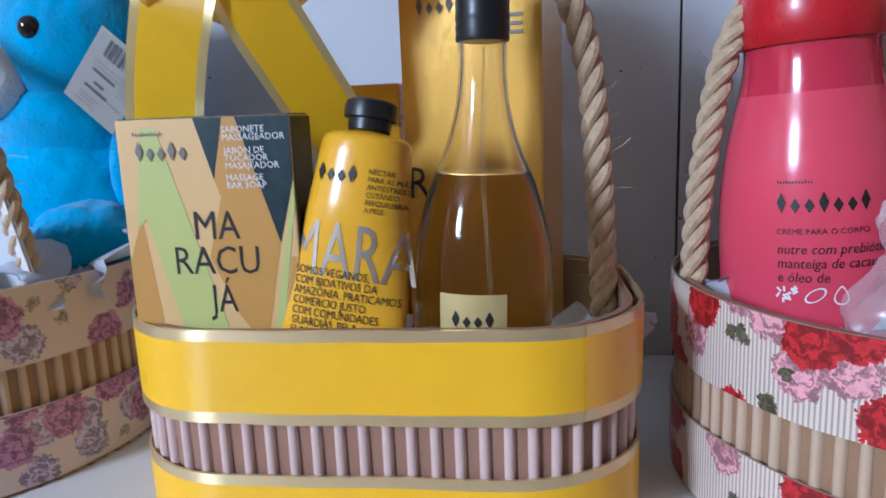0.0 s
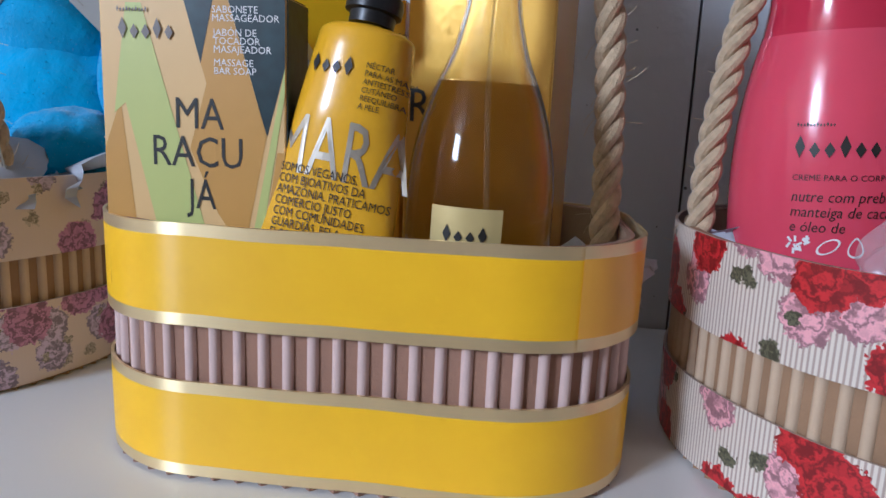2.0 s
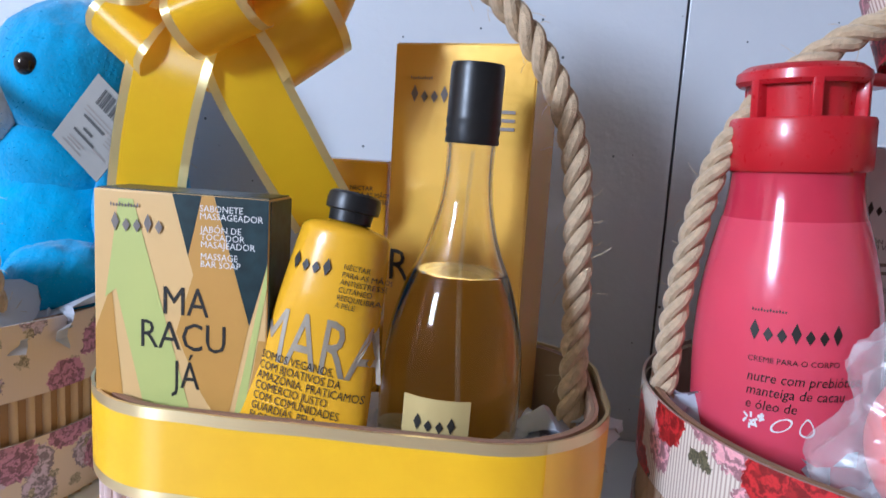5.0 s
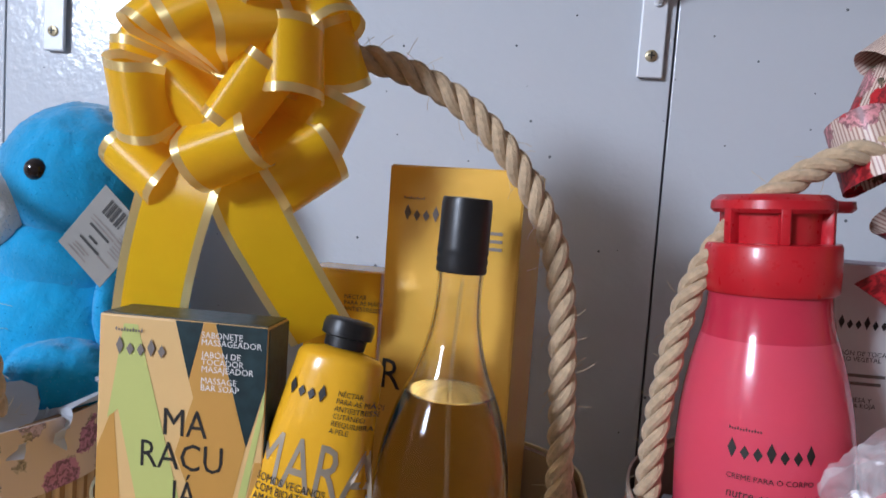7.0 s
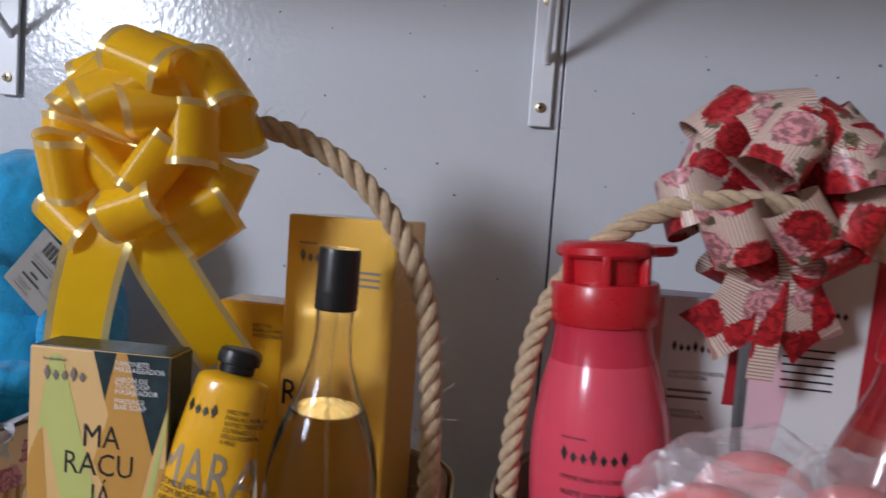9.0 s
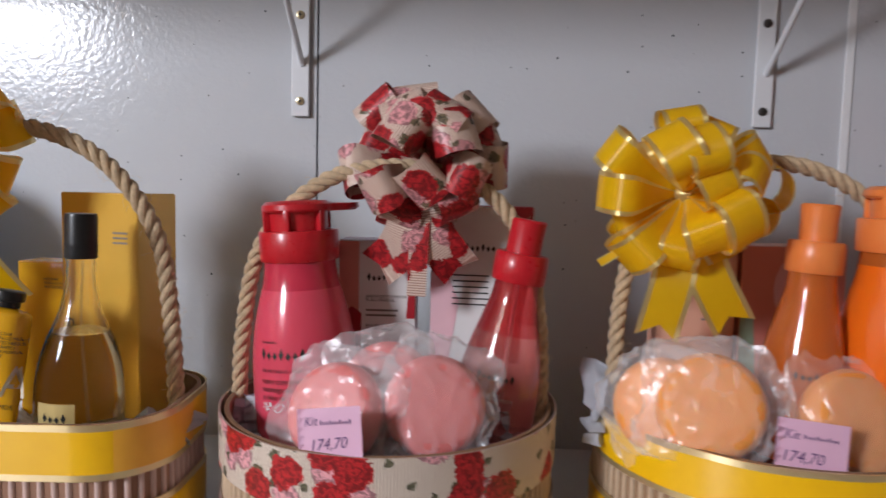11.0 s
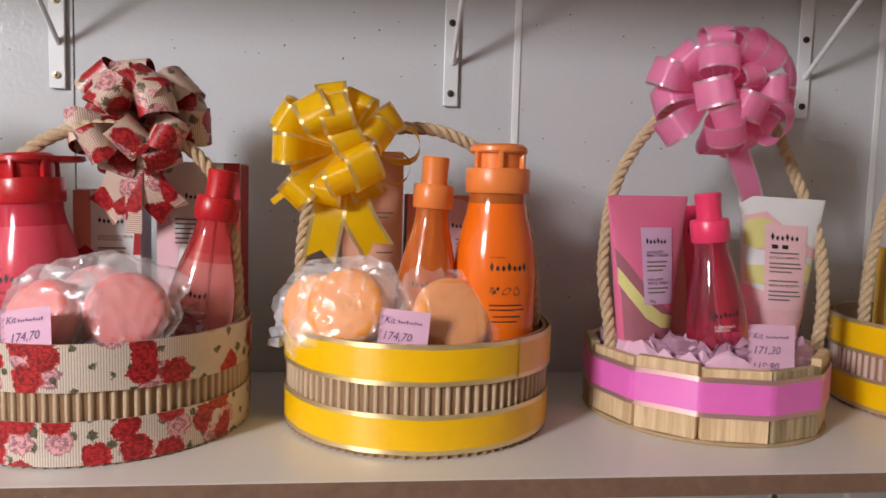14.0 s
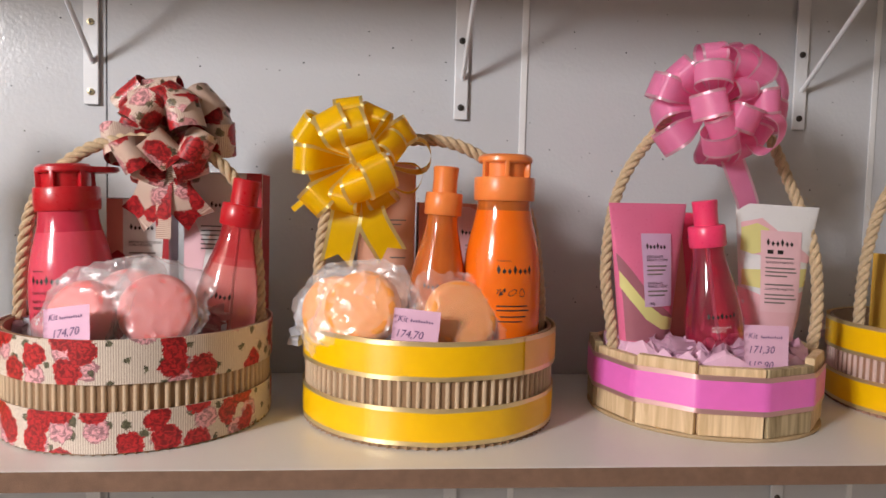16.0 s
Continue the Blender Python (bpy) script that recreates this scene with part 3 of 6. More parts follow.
def outline_oblong(w, d, r, n=300):
    """Rounded oblong, sampled evenly: (x, y, nx, ny, length so far)."""
    hx, hy = w / 2 - r, d / 2 - r
    total = 4 * (hx + hy) + 2 * math.pi * r
    out = []
    for i in range(n):
        s = total * i / n
        q = s
        segs = [("s", 2 * hx, (-hx, -hy - r), (1, 0), (0, -1)), ("a", math.pi * r / 2, (hx, -hy), -90), ("s", 2 * hy, (hx + r, -hy), (0, 1), (1, 0)), ("a", math.pi * r / 2, (hx, hy), 0),
                ("s", 2 * hx, (hx, hy + r), (-1, 0), (0, 1)), ("a", math.pi * r / 2, (-hx, hy), 90), ("s", 2 * hy, (-hx - r, hy), (0, -1), (-1, 0)), ("a", math.pi * r / 2, (-hx, -hy), 180)]
        for g in segs:
            if q <= g[1] or g is segs[-1]:
                if g[0] == "s":
                    out.append((g[2][0] + g[3][0] * q, g[2][1] + g[3][1] * q, g[4][0], g[4][1], s))
                else:
                    a = radians(g[3]) + q / r
                    out.append((g[2][0] + r * math.cos(a), g[2][1] + r * math.sin(a), math.cos(a), math.sin(a), s))
                break
            q -= g[1]
    return out


def band(outline, z0, z1, out0, out1, unit=False, flare=0.0, wave=0.0, rough=0.0, steps=1):
    """A hoop that follows an outline, out0 to out1 metres proud of it. unit: uv x runs 0..1 across, else metres."""
    bm = bmesh.new()
    uvl = bm.loops.layers.uv.new("UVMap")
    n = len(outline)
    cols = []
    for i, (x, y, nx, ny, s) in enumerate(outline):
        o = wave * (0.5 + 0.5 * math.cos(2 * math.pi * i / 8)) ** 2.2 if wave else 0.0
        dz = rough * noise.noise((x * 25, y * 25, z1 * 40))
        vs = []
        for k in range(steps + 1):
            z = z0 + (z1 - z0) * k / steps + dz
            e = out1 + o + flare * z
            vs.append(bm.verts.new((x + nx * e, y + ny * e, z)))
        ins = [bm.verts.new((x + nx * (out0 + flare * z), y + ny * (out0 + flare * z), z)) for z in (z0 + dz, z1 + dz)]
        cols.append((vs, ins, s))
    length = outline[1][4] * n
    for i in range(n):
        a, b = cols[i], cols[(i + 1) % n]
        s0, s1 = a[2], a[2] + length / n
        for k in range(steps):
            f = bm.faces.new((a[0][k], b[0][k], b[0][k + 1], a[0][k + 1]))
            za, zb = z0 + (z1 - z0) * k / steps, z0 + (z1 - z0) * (k + 1) / steps
            for lo, (uu, vv) in zip(f.loops, ((s0, za), (s1, za), (s1, zb), (s0, zb))):
                lo[uvl].uv = ((vv - z0) / (z1 - z0), uu) if unit else (uu, vv)
        bm.faces.new((a[1][0], a[1][1], b[1][1], b[1][0]))
        bm.faces.new((a[0][-1], b[0][-1], b[1][1], a[1][1]))
        bm.faces.new((a[0][0], a[1][0], b[1][0], b[0][0]))
    return bm


def plate(outline, z0, z1, out):
    bm = bmesh.new()
    lo = [bm.verts.new((x + nx * out, y + ny * out, z0)) for x, y, nx, ny, s in outline]
    hi = [bm.verts.new((x + nx * out, y + ny * out, z1)) for x, y, nx, ny, s in outline]
    n = len(lo)
    bm.faces.new(lo[::-1])
    bm.faces.new(hi)
    for i in range(n):
        bm.faces.new((lo[i], lo[(i + 1) % n], hi[(i + 1) % n], hi[i]))
    return bm


def rope(parent, pts, radius=0.0062, pitch=0.034, hairs=110, seed=1):
    """Three-strand laid rope along a path, with loose fibres."""
    path = smooth_path(pts, 24)
    dist = [0.0]
    for a, b in zip(path, path[1:]):
        dist.append(dist[-1] + (b - a).length)
    up = Vector((0, 1, 0.05)).normalized()
    holder = None
    frames = []
    for i, p in enumerate(path):
        d = (path[min(i + 1, len(path) - 1)] - path[max(i - 1, 0)]).normalized()
        a = d.cross(up).normalized()
        frames.append((p, a, d.cross(a)))
    for k in range(3):
        bm = bmesh.new()
        line = []
        for (p, a, b), s in zip(frames, dist):
            an = 2 * math.pi * (s / pitch + k / 3)
            line.append(p + radius * 0.60 * (math.cos(an) * a + math.sin(an) * b))
        sweep(bm, line, radius * 0.53, 9)
        if holder is None:
            holder = part("rope_handle", bm, M_ROPE, parent, "twisted natural sisal rope")
        else:
            part("strand", bm, M_ROPE, holder)
    rnd = random.Random(seed)
    bm = bmesh.new()
    for _ in range(hairs):
        p, a, b = rnd.choice(frames)
        an = rnd.uniform(0, 6.28)
        o = math.cos(an) * a + math.sin(an) * b
        t = (a.cross(b)) * rnd.uniform(-1, 1)
        q = p + o * radius
        e = q + (o * 0.6 + t).normalized() * rnd.uniform(0.004, 0.013)
        sweep(bm, [q, (q + e) / 2 + o * 0.001, e], 0.00013, 3)
    tagged(part("loose_fibre", bm, M_FIBRE, holder), kind="stuff")
    return holder


def filling(parent_name, m, r_x, r_y, z, material, label, amp=0.006, seed=0, floor=0.005):
    """Crumpled paper that fills a basket."""
    bm = bmesh.new()
    nr, na = 14, 56
    rings = []
    for i in range(nr + 1):
        f = i / nr
        ring = []
        for j in range(na):
            a = 2 * math.pi * j / na
            x, y = r_x * f * math.cos(a), r_y * f * math.sin(a)
            h = abs(noise.noise((x * 55 + seed, y * 55, seed))) * 2.2 + 0.8 * noise.noise((x * 140, y * 140 + seed, 3))
            ring.append(bm.verts.new((x, y, z + amp * h)))
        rings.append(ring)
    low = [bm.verts.new((v.co.x, v.co.y, floor)) for v in rings[-1]]
    rings.append(low)
    for a, b in zip(rings, rings[1:]):
        for j in range(na):
            bm.faces.new((a[j], a[(j + 1) % na], b[(j + 1) % na], b[j]))
    bmesh.ops.remove_doubles(bm, verts=bm.verts, dist=1e-6)
    return single(parent_name, bm, material, m, label, "tissue paper", smooth=False)


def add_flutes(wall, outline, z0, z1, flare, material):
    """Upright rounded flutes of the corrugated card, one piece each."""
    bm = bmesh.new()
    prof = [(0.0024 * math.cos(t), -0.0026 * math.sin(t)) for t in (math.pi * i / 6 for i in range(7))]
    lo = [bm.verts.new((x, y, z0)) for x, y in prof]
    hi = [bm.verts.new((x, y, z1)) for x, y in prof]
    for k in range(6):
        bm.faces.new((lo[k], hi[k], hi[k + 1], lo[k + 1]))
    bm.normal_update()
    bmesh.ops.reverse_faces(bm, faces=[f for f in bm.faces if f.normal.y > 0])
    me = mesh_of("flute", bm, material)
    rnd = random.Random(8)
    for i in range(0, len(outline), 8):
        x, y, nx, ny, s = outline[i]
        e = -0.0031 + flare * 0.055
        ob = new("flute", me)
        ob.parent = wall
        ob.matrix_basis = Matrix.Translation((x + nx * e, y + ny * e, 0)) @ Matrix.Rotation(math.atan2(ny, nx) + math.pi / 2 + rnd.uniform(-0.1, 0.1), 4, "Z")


def card_basket(m, outline, flutes, label, ribbon, zs, card, rope_pts, wave=0.0042, ribbon_unit=True, flare=0.01, group="gift baskets", rope_seed=1, ribbon_name="ribbon", rope_r=0.0062):
    """Cardboard basket: corrugated wall, base, inner lining, ribbons round it and a rope handle."""
    ob = thing("gift_basket", m, label, "basket", group)
    top = zs[-1]
    part("base", plate(outline, 0.0, 0.004, -0.0082), M_CARDIN, ob, "brown cardboard base")
    wall = part("wall", band(flutes, 0.0042, top - 0.001, -0.0045, -0.0030, flare=flare), card, ob, "brown cardboard wall, coloured darker as shade between raised flutes")
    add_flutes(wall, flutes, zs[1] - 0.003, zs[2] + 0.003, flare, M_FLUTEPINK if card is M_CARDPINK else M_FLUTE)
    part("base_edge", band(flutes, 0.0002, 0.0040, -0.008, -0.0016, wave=0.0028), card, ob, "corrugated edge of the base")
    part("lining", band(outline, 0.0045, top - 0.0012, -0.0065, -0.0047, flare=flare), M_CARDIN, ob, "plain brown cardboard inside")
    for z0, z1 in ((zs[2], zs[3]), (zs[0], zs[1])):
        part(ribbon_name, band(outline, z0, z1, 0.0002, 0.0016, unit=ribbon_unit, flare=flare, rough=0.0008, steps=3), ribbon, ob)
    rope(ob, rope_pts, seed=rope_seed, radius=rope_r)
    return ob


B1 = pose(-0.046, 0.330, 0, 0, 0, 2.0)
B2 = pose(0.234, 0.354, 0)
B3 = pose(0.546, 0.367, 0)
B4 = pose(0.873, 0.375, 0)
B5 = pose(1.200, 0.375, 0)
B0 = pose(-0.362, 0.375, 0)

basket1 = card_basket(B1, outline_oblong(0.236, 0.158, 0.056, 330), outline_oblong(0.236, 0.158, 0.056, 544), "oblong cardboard basket with two yellow and gold ribbons", M_YELLOW, (0.002, 0.043, 0.066, 0.107), M_CARDPINK,
            [(-0.108, 0.0, 0.07), (-0.110, 0.0, 0.13), (-0.105, 0, 0.20), (-0.085, 0, 0.27), (-0.045, -0.003, 0.313), (-0.005, -0.002, 0.319), (0.040, 0, 0.302), (0.075, 0, 0.268), (0.096, 0, 0.225), (0.103, 0.001, 0.17), (0.106, 0.002, 0.11), (0.106, 0.002, 0.06)], rope_seed=3, rope_r=0.0064)
card_basket(B2, outline_round(0.134), outline_round(0.134, 736), "round cardboard basket wrapped in red rose paper", M_FLORAL, (0.002, 0.040, 0.065, 0.106), M_CARD,
            [(-0.126, 0, 0.06), (-0.127, 0, 0.11), (-0.124, 0, 0.16), (-0.113, 0, 0.22), (-0.085, 0, 0.262), (-0.04, 0, 0.290), (0.02, 0, 0.295), (0.075, 0, 0.277), (0.107, 0, 0.235), (0.121, 0, 0.17), (0.124, 0, 0.10), (0.124, 0, 0.06)], ribbon_unit=False, ribbon_name="paper_band", rope_seed=5)
basket3 = card_basket(B3, outline_round(0.139), outline_round(0.139, 736), "round cardboard basket with two yellow and gold ribbons", M_YELLOW, (0.004, 0.041, 0.067, 0.105), M_CARD,
            [(-0.125, 0, 0.06), (-0.126, 0, 0.13), (-0.122, 0, 0.20), (-0.105, 0, 0.26), (-0.06, 0, 0.298), (0.0, 0, 0.306), (0.045, 0, 0.294), (0.085, 0, 0.265), (0.112, 0, 0.22), (0.125, 0, 0.15), (0.128, 0, 0.10), (0.128, 0, 0.06)], rope_seed=7)
card_basket(B5, outline_round(0.139), outline_round(0.139, 736), "round cardboard basket with two yellow and gold ribbons", M_YELLOW, (0.004, 0.041, 0.067, 0.105), M_CARDPINK,
            [(-0.128, 0, 0.06), (-0.128, 0, 0.13), (-0.123, 0, 0.19), (-0.105, 0, 0.255), (-0.065, 0, 0.30), (0.0, 0, 0.318), (0.06, 0, 0.30), (0.105, 0, 0.25), (0.125, 0, 0.17), (0.128, 0, 0.06)], rope_seed=8)
card_basket(B0, outline_round(0.139), outline_round(0.139, 736), "round cardboard basket wrapped in lilac rose paper", M_LILAC, (0.002, 0.045, 0.070, 0.112), M_CARD,
            [(-0.12, -0.02, 0.06), (-0.12, -0.02, 0.15), (-0.09, -0.03, 0.25), (0.0, -0.04, 0.27), (0.083, -0.05, 0.22), (0.105, -0.052, 0.165), (0.113, -0.052, 0.125), (0.115, -0.050, 0.08), (0.113, -0.048, 0.06)], ribbon_unit=False, ribbon_name="paper_band", rope_seed=9)


def outline_facets(r, n, start, samples=360):
    """A polygon of n flat sides at distance r, with slightly rounded corners."""
    out = []
    for i in range(samples):
        a = 2 * math.pi * i / samples
        local = (a - radians(start) + math.pi / n) % (2 * math.pi / n) - math.pi / n
        d = min(r / math.cos(local), r * 1.03) + 0.0006
        out.append((d * math.cos(a), d * math.sin(a), math.cos(a), math.sin(a), r * a))
    return out


def ribbon_end(parent, r, z0, z1, az0, az1, material, label):
    """Where the ribbon's end laps over itself."""
    bm = bmesh.new()
    uvl = bm.loops.layers.uv.new("UVMap")
    n = 14
    cols = []
    for i in range(n + 1):
        a = radians(az0 + (az1 - az0) * i / n)
        cols.append([bm.verts.new((r * math.cos(a), r * math.sin(a), z)) for z in (z0, z1)])
    for i in range(n):
        f = bm.faces.new((cols[i][0], cols[i + 1][0], cols[i + 1][1], cols[i][1]))
        for lo, uv in zip(f.loops, ((0, i * 0.005), (0, i * 0.005 + 0.005), (1, i * 0.005 + 0.005), (1, i * 0.005))):
            lo[uvl].uv = uv
    part("ribbon_end", bm, material, parent, label)


def ribbon_lap(parent, outline, s0, s1, z0, z1, out, flare, material, label):
    """Ribbon end that laps over the band along a stretch of the outline."""
    bm = bmesh.new()
    uvl = bm.loops.layers.uv.new("UVMap")
    cols = []
    for x, y, nx, ny, s in outline:
        if s0 <= s <= s1:
            cols.append(([bm.verts.new((x + nx * (out + flare * z), y + ny * (out + flare * z), z)) for z in (z0, z1)], s))
    for (a, sa), (b, sb) in zip(cols, cols[1:]):
        f = bm.faces.new((a[0], b[0], b[1], a[1]))
        for lo, uv in zip(f.loops, ((0, sa), (0, sb), (1, sb), (1, sa))):
            lo[uvl].uv = uv
    part("ribbon_end", bm, material, parent, label)


def wooden_basket(m):
    """Basket of upright pine slats on a plywood disc, with a pink ribbon and a rope handle."""
    r = 0.127
    ob = thing("gift_basket", m, "round basket of pine slats with a bright pink ribbon", "basket", "gift baskets")
    part("base", lathe([(0, 0), (r + 0.003, 0), (r + 0.004, 0.002), (r + 0.003, 0.004), (0, 0.004)], 64), M_PLY, ob, "thin plywood base disc")
    n = 12
    rnd = random.Random(4)
    for k in range(n):
        a = radians(-101 + 360 * k / n)
        w = r * math.tan(math.pi / n) - rnd.uniform(0.0014, 0.0034)
        h = 0.080 + rnd.uniform(-0.005, 0.004)
        bm = box_bm((-w, 0.0, 0.0042), (w, 0.010, h), 0.0012)
        bm.transform(Matrix.Rotation(a + math.pi / 2, 4, "Z") @ Matrix.Translation((0, -r + rnd.uniform(-0.002, 0.0015), 0)))
        part("slat", bm, M_BARKWOOD if k in (1, 5, 9) else M_WOOD, ob, smooth=False)
    part("ribbon", band(outline_facets(r, n, -101), 0.028, 0.068, 0.0005, 0.0018, unit=True, steps=3, rough=0.0006), M_PINKBAND, ob, "pink ribbon with rose-gold edges")
    rope(ob, [(-0.112, -0.02, 0.045), (-0.118, -0.02, 0.10), (-0.124, -0.01, 0.17), (-0.108, 0, 0.26), (-0.062, 0, 0.33), (-0.01, 0, 0.362), (0.03, 0, 0.362), (0.07, 0, 0.325), (0.100, 0, 0.27), (0.120, -0.02, 0.20), (0.121, -0.035, 0.13), (0.113, -0.04, 0.075), (0.108, -0.04, 0.04)], seed=6, radius=0.0062)
    return ob


M_PEACHEND = ribbon_material("peach_gold_ribbon", (0.97, 0.52, 0.12), GOLD, 0.12, edge_metal=0.6)
M_ORANGEEND = ribbon_material("orange_tinted_ribbon", (0.97, 0.50, 0.05), GOLD, 0.12, edge_metal=0.6)
ribbon_lap(basket1, outline_oblong(0.236, 0.158, 0.056, 330), 0.153, 0.235, 0.0662, 0.1072, 0.0022, 0.01, M_ORANGEEND, "orange-tinted lapping ribbon end")
ribbon_end(basket3, 0.1425, 0.0672, 0.1052, -52, -14, M_PEACHEND, "peach-tinted lapping ribbon end")

wooden_basket(B4)

filling("tissue_filling", B1, 0.108, 0.068, 0.074, M_TISSUE, "crumpled white tissue inside the yellow basket", 0.007, 1)
filling("tissue_filling", B2, 0.124, 0.124, 0.072, M_TISSUE, "crumpled white tissue inside the rose basket", 0.008, 2)
filling("tissue_filling", B3, 0.128, 0.128, 0.072, M_TISSUE, "crumpled white tissue inside the yellow basket", 0.008, 3)
filling("tissue_filling", B4, 0.114, 0.114, 0.072, M_TISSUEPINK, "crumpled lilac-pink tissue heaped in the wooden basket", 0.016, 4)
filling("tissue_filling", B5, 0.128, 0.128, 0.072, M_TISSUE, "crumpled white tissue inside the yellow basket", 0.008, 5)
filling("tissue_filling", B0, 0.128, 0.128, 0.091, M_TISSUE, "crumpled white tissue inside the lilac basket", 0.015, 6)

# ---- bows ----


def ribbon_strip(bm, uvl, line, across, widths, uv_unit, thick=0.0):
    """A strip of ribbon along a line; across gives the width direction at each point."""
    rows = []
    cells = 4
    run = 0.0
    runs = []
    for i, p in enumerate(line):
        if i:
            run += (p - line[i - 1]).length
        runs.append(run)
        rows.append([bm.verts.new(p + across[i] * widths[i] * (k / cells - 0.5)) for k in range(cells + 1)])
    for i in range(len(line) - 1):
        for k in range(cells):
            f = bm.faces.new((rows[i][k], rows[i][k + 1], rows[i + 1][k + 1], rows[i + 1][k]))
            w = 1.0 if uv_unit else widths[i]
            for lo, (a, b) in zip(f.loops, ((k, i), (k + 1, i), (k + 1, i + 1), (k, i + 1))):
                lo[uvl].uv = (a / cells, runs[b]) if uv_unit else (runs[b], w * a / cells)


def bow(m, label, material, radius, width, loops, tails, unit=True, seed=1, fat=0.27, group="gift bows", pinch=0.12):
    """Pull bow: loops of ribbon round a knot. loops: (turn in the front plane, degrees from the front, length factor, turn of the ribbon's width or None)."""
    ob = thing("gift_bow", m, label, "bow", group)
    rnd = random.Random(seed)
    front = Vector((0, -1, 0))
    for turn, polar, reach, cross in loops:
        az = radians(turn + rnd.uniform(-8, 8))
        po = radians(polar + rnd.uniform(-8, 6))
        side = Vector((math.cos(az), 0, math.sin(az)))
        d = (front * math.cos(po) + side * math.sin(po)).normalized()
        if cross is None:
            wide = front * math.sin(po) - side * math.cos(po)
        else:
            wide = Vector((math.cos(radians(cross)), 0, math.sin(radians(cross))))
        wide = wide + 0.30 * Vector((rnd.uniform(-1, 1), rnd.uniform(-1, 1), rnd.uniform(-1, 1)))
        wide = (wide - d * wide.dot(d)).normalized()
        flank = d.cross(wide)
        root = Vector((0, 0.012 if polar > 70 else 0.0, 0))
        length = radius * reach * rnd.uniform(0.9, 1.06)
        half = length * fat * rnd.uniform(0.85, 1.15)
        skew = rnd.uniform(-0.25, 0.25)
        line, across, wid = [], [], []
        n = 30
        for i in range(n + 1):
            th = 2 * math.pi * i / n
            f = (1 - math.cos(th)) / 2
            along = length * f ** 0.82
            off = half * 1.4 * math.sin(th) * (0.1 + 0.9 * f ** 1.3)
            line.append(root + d * along + flank * (off + half * skew * f))
            across.append((wide + flank * 0.18 * skew * math.sin(th)).normalized())
            wid.append(width * (pinch + (1 - pinch) * min(1, 1.3 * f)))
        bm = bmesh.new()
        uvl = bm.loops.layers.uv.new("UVMap")
        off_u = rnd.uniform(0, 2)
        ribbon_strip(bm, uvl, line, across, wid, unit)
        if not unit:
            for f in bm.faces:
                for lo in f.loops:
                    lo[uvl].uv = (lo[uvl].uv[0] + off_u, lo[uvl].uv[1] + off_u * 0.4)
        part("loop", bm, material, ob)
    for pts, w, notch in tails:
        line = smooth_path(pts, 8)
        ac = []
        for i, p in enumerate(line):
            d = (line[min(i + 1, len(line) - 1)] - line[max(i - 1, 0)]).normalized()
            ac.append(d.cross(front).normalized())
        bm = bmesh.new()
        uvl = bm.loops.layers.uv.new("UVMap")
        wid = [w * (0.45 + 0.55 * min(1, 4 * i / len(line))) for i in range(len(line))]
        ribbon_strip(bm, uvl, line, ac, wid, unit)
        if notch:
            bm.verts.ensure_lookup_table()
            last = bm.verts[-5:]
            d = (line[-1] - line[-2]).normalized()
            for v, f in zip(list(last), (1.0, 0.5, 0.0, 0.5, 1.0)):
                v.co += d * notch * f
        part("tail", bm, material, ob)
    bm = bmesh.new()
    bmesh.ops.create_uvsphere(bm, u_segments=12, v_segments=8, radius=width * 0.28)
    part("knot", bm, material, ob)
    return ob


bow(pose(-0.107, 0.296, 0.300, 0, 0, 6), "yellow satin pull bow with gold edges on the rope handle", M_YELLOW_BOW, 0.063, 0.035,
    [(203, 50, 0.86, 234), (278, 54, 0.86, 242), (10, 54, 0.92, 45), (56, 44, 0.80, 32), (172, 72, 1.0, 262), (142, 80, 1.0, 250), (110, 80, 1.02, 27), (73, 66, 1.0, 8), (82, 98, 1.08, 350),
     (38, 80, 1.05, 300), (342, 80, 1.08, 58), (312, 74, 1.06, 40), (225, 78, 1.06, 315), (190, 94, 1.02, 275), (330, 42, 0.74, 60), (132, 52, 0.84, 250), (98, 46, 0.82, 22), (238, 40, 0.66, 300), (252, 92, 0.95, 340), (15, 98, 1.0, 290)],
    [([(-0.006, -0.004, -0.01), (-0.016, -0.016, -0.05), (-0.026, -0.012, -0.085), (-0.034, -0.004, -0.12)], 0.036, 0.0), ([(0.004, -0.004, -0.01), (0.012, -0.012, -0.05), (0.028, 0.0, -0.085), (0.045, 0.02, -0.12)], 0.034, 0.0)], seed=11, fat=0.33)
bow(pose(0.257, 0.372, 0.301, 0, 0, 0), "rose-printed paper bow on the rope handle", M_FLORAL_BOW, 0.067, 0.036,
    [(137, 76, 1.05, 40), (128, 42, 0.95, 65), (90, 80, 1.02, 10), (40, 46, 0.95, 100), (50, 84, 1.08, 310), (355, 82, 1.02, 90), (342, 52, 0.95, 40), (206, 56, 0.98, 100), (196, 84, 1.08, 110),
     (268, 22, 0.72, 125), (240, 76, 1.0, 325), (302, 62, 0.92, 20), (165, 92, 0.9, 60), (20, 96, 0.95, 110), (275, 88, 0.9, 0), (110, 60, 0.9, 30), (70, 60, 0.9, 345)],
    [([(-0.004, -0.004, -0.02), (-0.012, -0.012, -0.055), (-0.022, -0.008, -0.075), (-0.036, 0.0, -0.088)], 0.036, 0.006), ([(0.004, -0.004, -0.02), (0.008, -0.012, -0.055), (0.020, -0.008, -0.075), (0.030, 0.0, -0.088)], 0.036, 0.006), ([(0.0, -0.004, -0.02), (-0.002, -0.014, -0.06), (-0.004, -0.01, -0.112)], 0.016, 0.0)], unit=False, seed=21, fat=0.33)
